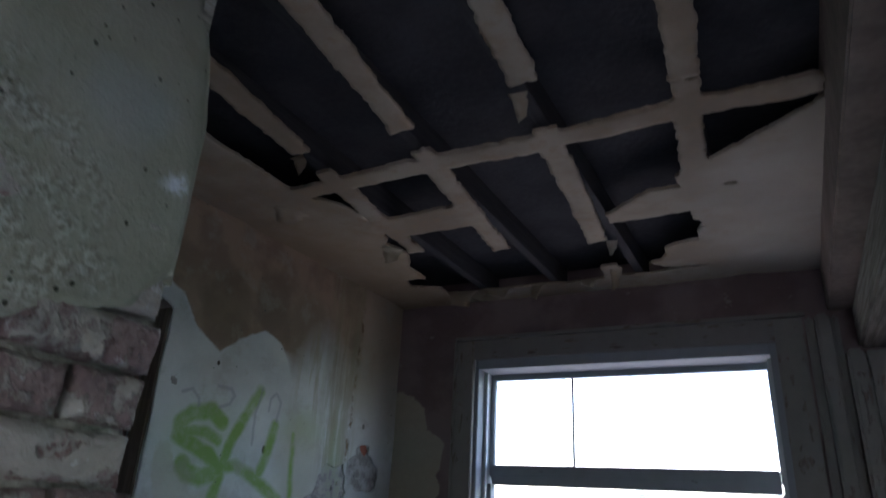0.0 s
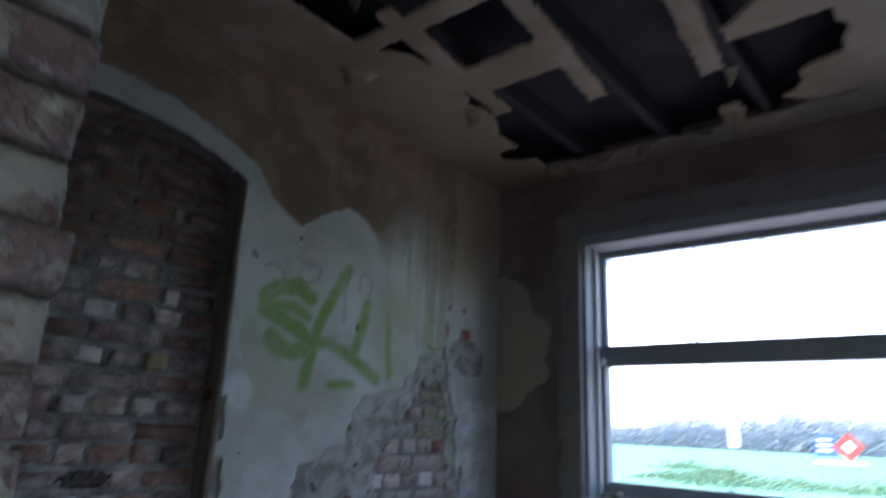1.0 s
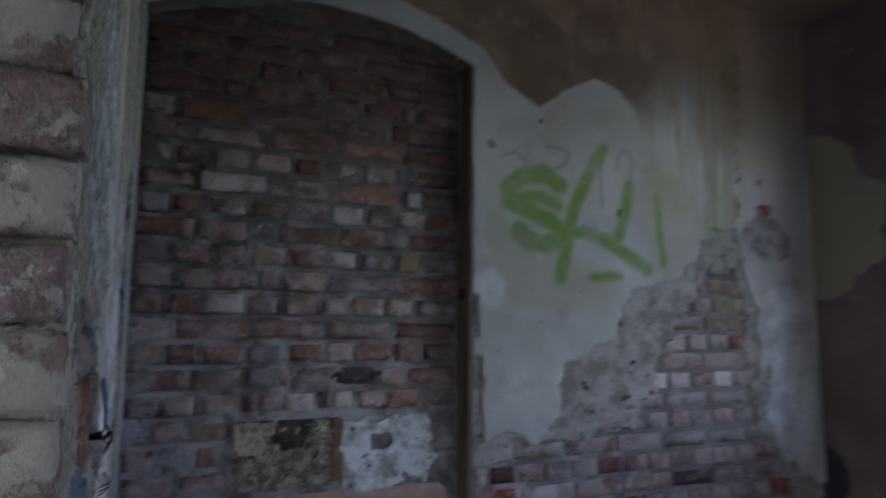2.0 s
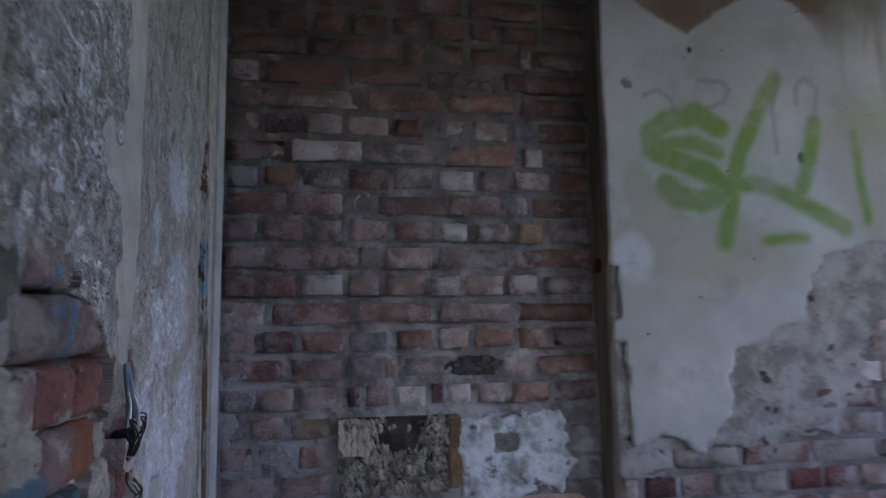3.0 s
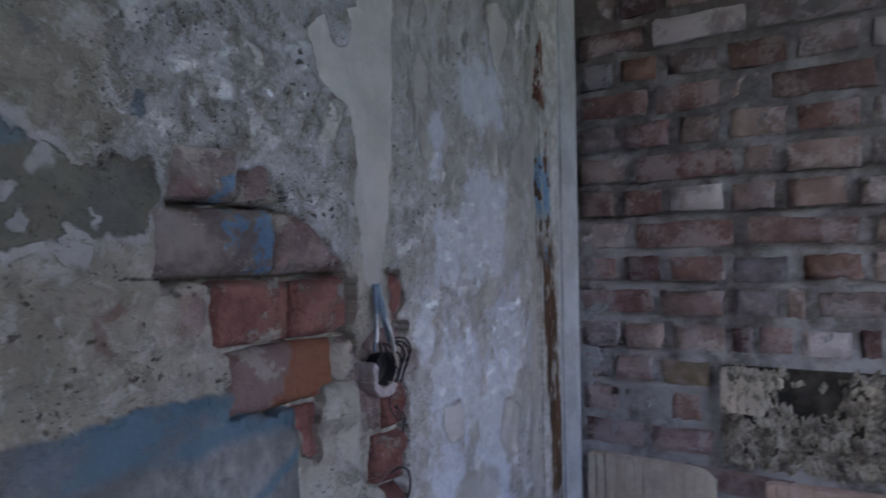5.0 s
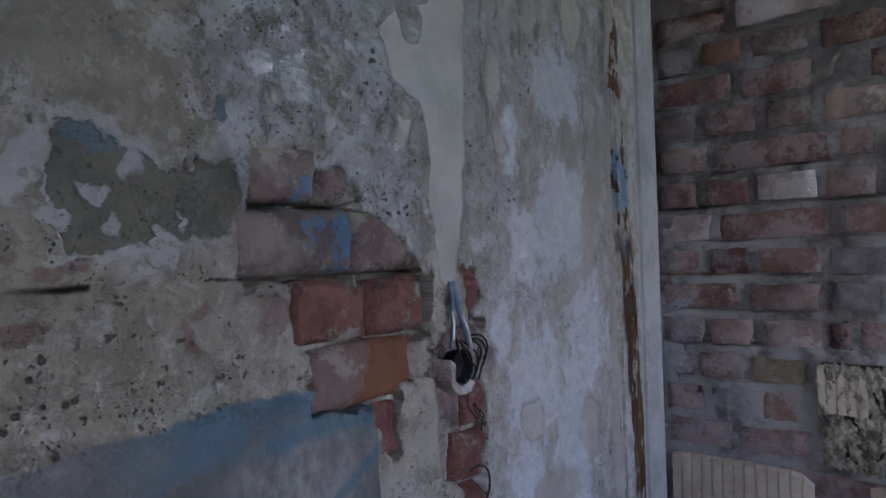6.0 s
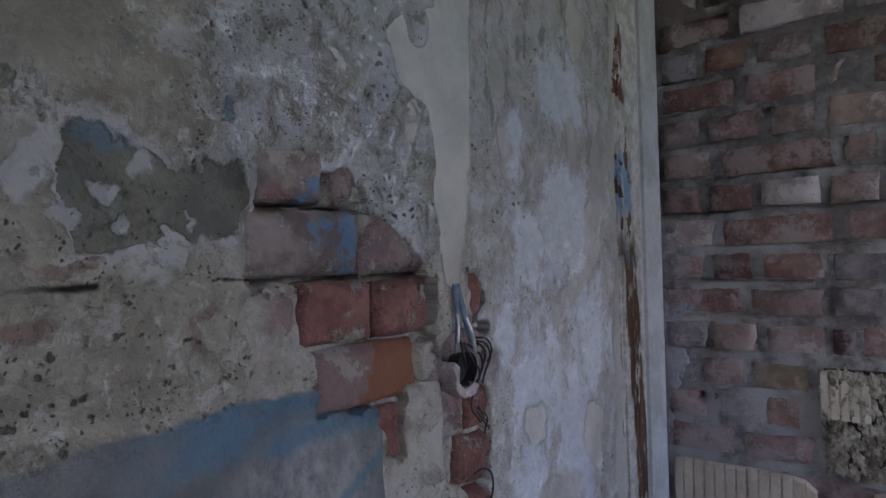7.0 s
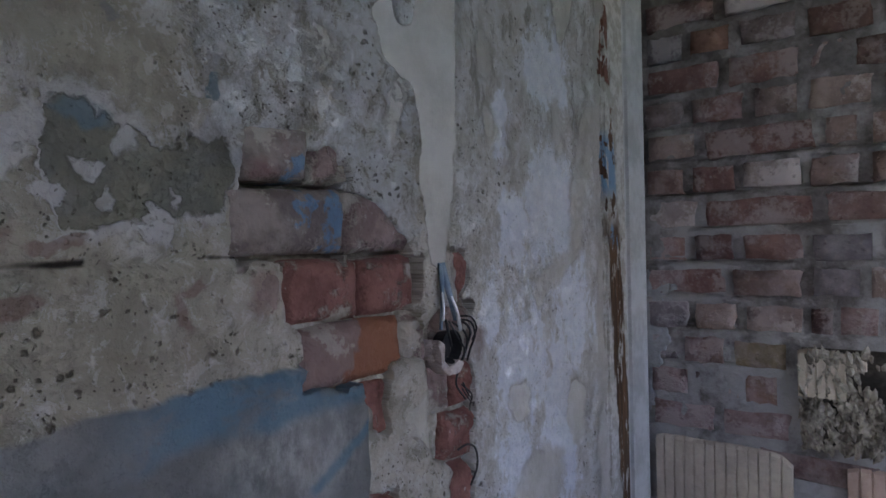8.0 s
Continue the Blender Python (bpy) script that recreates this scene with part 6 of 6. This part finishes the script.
def leaf_mass(name, points, size, seed, material):
    """Many small leaf clumps, each a pair of crossed uneven blades, joined into one mesh."""
    r = np.random.RandomState(seed)
    n = len(points)
    c = np.asarray(points)
    verts, faces = np.zeros((n * 8, 3)), []
    for q in range(2):
        a = r.uniform(0, 2 * np.pi, n)
        t = r.uniform(-0.7, 0.7, n)
        s = size * r.uniform(0.5, 1.3, n)
        d = np.stack([np.cos(a), np.sin(a), t * 0.5], 1) * s[:, None]
        up = np.stack([-np.sin(a) * t, np.cos(a) * t, np.ones(n)], 1) * (s * 0.8)[:, None]
        for k, (p, w) in enumerate(((-1, -0.6), (0.8, -1), (1, 0.7), (-0.7, 1))):
            verts[np.arange(n) * 8 + q * 4 + k] = c + d * p + up * w
    faces = [tuple(range(i * 4, i * 4 + 4)) for i in range(n * 2)]
    me = bpy.data.meshes.new(name)
    me.from_pydata(verts.tolist(), [], faces)
    return mesh_part(name, me, material)


# distance haze is mixed into the leaf colour as pale blue-grey
LEAVES = plain_material("hazed_autumn_foliage", (0.31, 0.35, 0.40), (0.38, 0.405, 0.42), 0.3, 0.9, 0.0, 2.0)
WEEDS = plain_material("rough_weeds", (0.09, 0.19, 0.10), (0.17, 0.22, 0.14), 0.5, 0.9, 0.0, 3)
r = np.random.RandomState(4)
xs = r.uniform(-150, 60, 120000)
tops = 3.6 + 3.6 / (1 + np.exp(-(xs + 38) / 6)) + field(xs, xs * 0, 0.10, 4, 111) * 5.5 + field(xs, xs * 0, 0.5, 3, 112) * 2.4 + np.exp(-((xs + 31) / 2.2) ** 2) * 3.0
pts = np.stack([xs, 150 + r.uniform(-4, 4, xs.size), -0.6 + (tops + 0.6) * r.beta(1.0, 1.35, xs.size)], 1)
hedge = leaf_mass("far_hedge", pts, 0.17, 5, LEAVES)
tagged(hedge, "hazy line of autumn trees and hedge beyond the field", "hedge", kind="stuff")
pts = []
for cx, cy, w, h in ((-16.5, 48, 2.2, 0.7), (-13.2, 44, 1.6, 0.45), (-11.0, 39, 2.6, 0.6), (-12.8, 36, 2.5, 0.5), (-7.5, 37, 3.2, 0.45), (-4.0, 36, 3.0, 0.6), (-9.5, 34, 3.4, 0.4)):
    k = r.normal(size=(520, 3)) * (w * 0.42, 1.3, 0)
    k[:, 2] = np.abs(r.normal(size=520)) * h * 0.42 * np.exp(-(k[:, 0] / w) ** 2 * 3)
    pts.append(k + (cx, cy, -0.6))
weeds = leaf_mass("weeds", np.concatenate(pts), 0.048, 6, WEEDS)
tagged(weeds, "clumps of rough weeds in the meadow", "weeds", kind="stuff")

SIGN_RED = plain_material("red_sign_paint", (0.55, 0.06, 0.05), (0.62, 0.09, 0.07), 3, 0.5)
SIGN_WHITE = plain_material("white_sign_paint", (0.72, 0.72, 0.72), (0.8, 0.8, 0.8), 3, 0.5)
SIGN_BLUE = plain_material("blue_sign_paint", (0.05, 0.11, 0.32), (0.07, 0.15, 0.4), 3, 0.5)
POST = plain_material("grey_steel_post", (0.25, 0.26, 0.27), (0.34, 0.35, 0.36), 6, 0.5, metal=0.6)
board = empty("roadside_sign", (-6.6, 45, -0.6), label="blue and white roadside sign board with a red diamond", category="road sign")
boxed("platform", SIGN_WHITE, board, -7.9, -5.4, 44.6, 45.6, 0.32, 0.50, 0.03)
boxed("panel", SIGN_BLUE, board, -7.8, -6.75, 45.0, 45.06, 0.75, 1.95, 0.02)
for z in (1.0, 1.3, 1.6):
    boxed("white_bar", SIGN_WHITE, board, -7.7, -6.95, 44.985, 44.998, z, z + 0.14, 0.004)
for x in (-7.6, -5.7):
    boxed("leg", POST, board, x - 0.05, x + 0.05, 45.07, 45.17, -0.6, 1.9, 0.01)
for name, mat, half, y in (("diamond", SIGN_RED, 0.80, 44.98), ("diamond_face", SIGN_WHITE, 0.36, 44.95)):
    bm = bmesh.new()
    ring = [[bm.verts.new((-6.12 + half * a, yy, 1.32 + half * b)) for a, b in ((1, 0), (0, 1), (-1, 0), (0, -1))] for yy in (y, y + 0.025)]
    bm.faces.new(ring[0])
    bm.faces.new(ring[1])
    for k in range(4):
        bm.faces.new((ring[0][k], ring[0][(k + 1) % 4], ring[1][(k + 1) % 4], ring[1][k]))
    under(part(name, bm, mat), board)
white_sign = empty("white_sign", (-12.3, 45, -0.6), label="plain white sign panel on a thin post in the field", category="road sign")
boxed("panel", SIGN_WHITE, white_sign, -12.62, -11.95, 45.0, 45.05, 1.0, 2.6, 0.01)
boxed("post", POST, white_sign, -12.33, -12.25, 45.06, 45.14, -0.6, 2.5, 0.01)

# ---------------------------------------------------------------- torn cable below the chase
BLACK_WIRE = plain_material("black_cable_rubber", (0.018, 0.018, 0.022), (0.04, 0.04, 0.045), 40, 0.55, 0.0005, 120)
BLUE_WIRE = plain_material("grey_blue_sheathing", (0.10, 0.16, 0.24), (0.20, 0.26, 0.33), 40, 0.5, 0.0005, 120)
STEEL = plain_material("bright_bare_metal", (0.55, 0.57, 0.60), (0.75, 0.77, 0.80), 30, 0.3, 0.0005, 90, 0.6)


def wire(points, radius, sides=7, taper=0.0):
    """A round wire swept along a few points, smoothed, thinner towards its end by taper."""
    pts = [Vector(p) for p in points]
    fine = []
    for i in range(len(pts) - 1):
        p0, p1, p2, p3 = pts[max(i - 1, 0)], pts[i], pts[i + 1], pts[min(i + 2, len(pts) - 1)]
        for k in range(6):
            t = k / 6
            fine.append(0.5 * (2 * p1 + (p2 - p0) * t + (2 * p0 - 5 * p1 + 4 * p2 - p3) * t * t + (3 * p1 - p0 - 3 * p2 + p3) * t ** 3))
    fine.append(pts[-1])
    bm = bmesh.new()
    rings = []
    for i, p in enumerate(fine):
        d = (fine[min(i + 1, len(fine) - 1)] - fine[max(i - 1, 0)]).normalized()
        a = d.orthogonal().normalized()
        b = d.cross(a)
        rings.append([bm.verts.new(p + (a * math.cos(2 * math.pi * k / sides) + b * math.sin(2 * math.pi * k / sides)) * radius * (1 - taper * i / (len(fine) - 1))) for k in range(sides)])
    for i in range(len(rings) - 1):
        for k in range(sides):
            bm.faces.new((rings[i][k], rings[i][(k + 1) % sides], rings[i + 1][(k + 1) % sides], rings[i + 1][k]))
    bm.faces.new(rings[0])
    bm.faces.new(rings[-1])
    return bm


def rod(name, mat, points, radius, top, label="", taper=0.0):
    ob = under(part(name, wire(points, radius, 7, taper), mat, None, label, True), top)
    return ob


cable = empty("torn_cable", (-1.46, 1.05, 1.27), label="torn electric cable with loose black wires hanging from the wall", category="cable")
Y = SIDE + 0.010
rod("sheath", BLUE_WIRE, [(-1.452, Y - 0.004, 1.362), (-1.456, Y, 1.338), (-1.461, Y + 0.004, 1.312), (-1.468, Y + 0.006, 1.286)], 0.0052, cable, "", 0.3)
rod("sheath", BLUE_WIRE, [(-1.449, Y - 0.004, 1.362), (-1.447, Y, 1.33), (-1.441, Y + 0.004, 1.306), (-1.437, Y + 0.004, 1.276)], 0.0036, cable, "", 0.4)
rod("bare_core", STEEL, [(-1.459, Y + 0.006, 1.318), (-1.464, Y + 0.011, 1.298), (-1.472, Y + 0.010, 1.272)], 0.0016, cable, "bright bare metal core", -0.9)
rod("bare_core", STEEL, [(-1.442, Y + 0.004, 1.324), (-1.439, Y + 0.008, 1.306), (-1.437, Y + 0.008, 1.288)], 0.0014, cable, "bright bare metal core", -0.4)
for pts, rad in (([(-1.466, 1.288), (-1.480, 1.280), (-1.497, 1.266), (-1.505, 1.246), (-1.499, 1.230)], 0.0017), ([(-1.470, 1.286), (-1.490, 1.282), (-1.508, 1.262), (-1.513, 1.240), (-1.508, 1.224)], 0.0015),
                 ([(-1.472, 1.290), (-1.492, 1.288), (-1.512, 1.270), (-1.518, 1.252)], 0.0013), ([(-1.462, 1.284), (-1.478, 1.268), (-1.488, 1.250), (-1.494, 1.228)], 0.0015),
                 ([(-1.455, 1.286), (-1.462, 1.262), (-1.482, 1.244), (-1.486, 1.220), (-1.481, 1.196), (-1.488, 1.176)], 0.0014),
                 ([(-1.484, 1.200), (-1.482, 1.186), (-1.496, 1.176), (-1.512, 1.168)], 0.0012), ([(-1.480, 1.198), (-1.490, 1.184), (-1.492, 1.168), (-1.508, 1.156)], 0.0012),
                 ([(-1.482, 1.192), (-1.488, 1.174), (-1.502, 1.170), (-1.517, 1.160)], 0.0011), ([(-1.448, 1.288), (-1.442, 1.268), (-1.452, 1.254), (-1.464, 1.264)], 0.0018)):
    rod("loose_wire", BLACK_WIRE, [(x, Y + 0.004 + 0.010 * math.sin(i * 1.3), z) for i, (x, z) in enumerate(pts)], rad, cable)
rod("hanging_loop", BLACK_WIRE, [(-1.474, Y, 1.110), (-1.486, Y + 0.008, 1.116), (-1.502, Y + 0.010, 1.106), (-1.508, Y + 0.008, 1.080), (-1.500, Y + 0.002, 1.055)], 0.0015, cable)
bm = bmesh.new()
bmesh.ops.create_cone(bm, cap_ends=False, segments=20, radius1=0.023, radius2=0.020, depth=0.016, matrix=Matrix.Translation((-1.467, SIDE + 0.002, 1.250)) @ Matrix.Rotation(radians(90), 4, "X"))
bmesh.ops.create_cone(bm, cap_ends=True, segments=20, radius1=0.0195, radius2=0.0195, depth=0.004, matrix=Matrix.Translation((-1.467, SIDE - 0.008, 1.250)) @ Matrix.Rotation(radians(90), 4, "X"))
under(part("conduit_mouth", bm, BLACK_WIRE, None, "black conduit mouth"), cable)


def rim_kept(u, v):
    """A broken crescent of plaster below and beside the conduit."""
    ring = np.abs(np.hypot((u + 1.464) / 1.0, (v - 1.250) / 1.15) - 0.026) - 0.006
    side = np.maximum(ring, (u + 1.464) * -0.6 + (v - 1.250) * 0.8 + 0.006)
    return side + field(u, v, 40, 4, 191, 0.65) * 0.012


under(sheet("plaster_rim", BRICK_WHITE, -1.51, -1.425, 1.20, 1.30, 0.0025, rim_kept, lambda u, v, w: (u, SIDE + 0.012 + w, v), 0.03,
            lambda u, v: field(u, v, 30, 4, 192, 0.6) * 0.014, None, "white plaster round the conduit"), cable)

# ---------------------------------------------------------------- crumbs on the sill, glass left in the sashes
r = random.Random(21)
for x, y, s in ((-1.55, 3.84, 0.022), (-1.50, 3.87, 0.030), (-1.43, 3.83, 0.018), (-1.36, 3.88, 0.014), (-1.57, 3.90, 0.016)):
    bm = bmesh.new()
    bmesh.ops.create_icosphere(bm, subdivisions=2, radius=1.0)
    for v in bm.verts:
        v.co *= 1 + r.uniform(-0.22, 0.22)
        v.co = Vector((v.co.x * s * 1.3, v.co.y * s, max(v.co.z, -0.6) * s * 0.75))
    ob = part("rubble_piece", bm, RUBBLE, None)
    ob.location = (x, y, 1.192 + s * 0.44)
    ob.rotation_euler = (0, 0, r.uniform(0, 6))
    tagged(ob, "small crumb of broken mortar lying on the window sill", "rubble", "crumbs on the sill")
GLASS = bpy.data.materials.new("dirty_window_glass")
GLASS.use_nodes = True
g = GLASS.node_tree.nodes["Principled BSDF"]
g.inputs["Base Color"].default_value = (0.55, 0.6, 0.6, 1)
g.inputs["Roughness"].default_value = 0.15
g.inputs["Transmission Weight"].default_value = 0.85
for x, z, w, h in ((-1.15, 1.93, 0.030, 0.022), (-1.1, 1.826, 0.03, -0.008), (-1.575, 2.408, 0.05, -0.045), (-1.17, 2.408, 0.03, -0.018), (-0.80, 2.408, 0.04, -0.014), (-0.62, 2.408, 0.02, -0.012),
                   (-1.578, 1.93, 0.014, 0.10), (-1.578, 1.826, 0.03, -0.03), (-1.0, 1.262, 0.05, 0.014)):
    bm = bmesh.new()
    y = 3.985 if z > 1.9 else 3.955
    lo = [bm.verts.new((x + a * w, y, z + b * h)) for a, b in ((-0.5, -0.15), (0.5, -0.15), (0.2, 0.55), (-0.1, 1.0))]
    hi = [bm.verts.new(v.co + Vector((0, 0.004, 0))) for v in lo]
    bm.faces.new(lo)
    bm.faces.new(hi)
    for k in range(4):
        bm.faces.new((lo[k], lo[(k + 1) % 4], hi[(k + 1) % 4], hi[k]))
    ob = part("glass_shard", bm, GLASS, None)
    ob.parent = window
    ob.matrix_parent_inverse = Matrix.Translation(-window.location)
    ob.visible_shadow = False
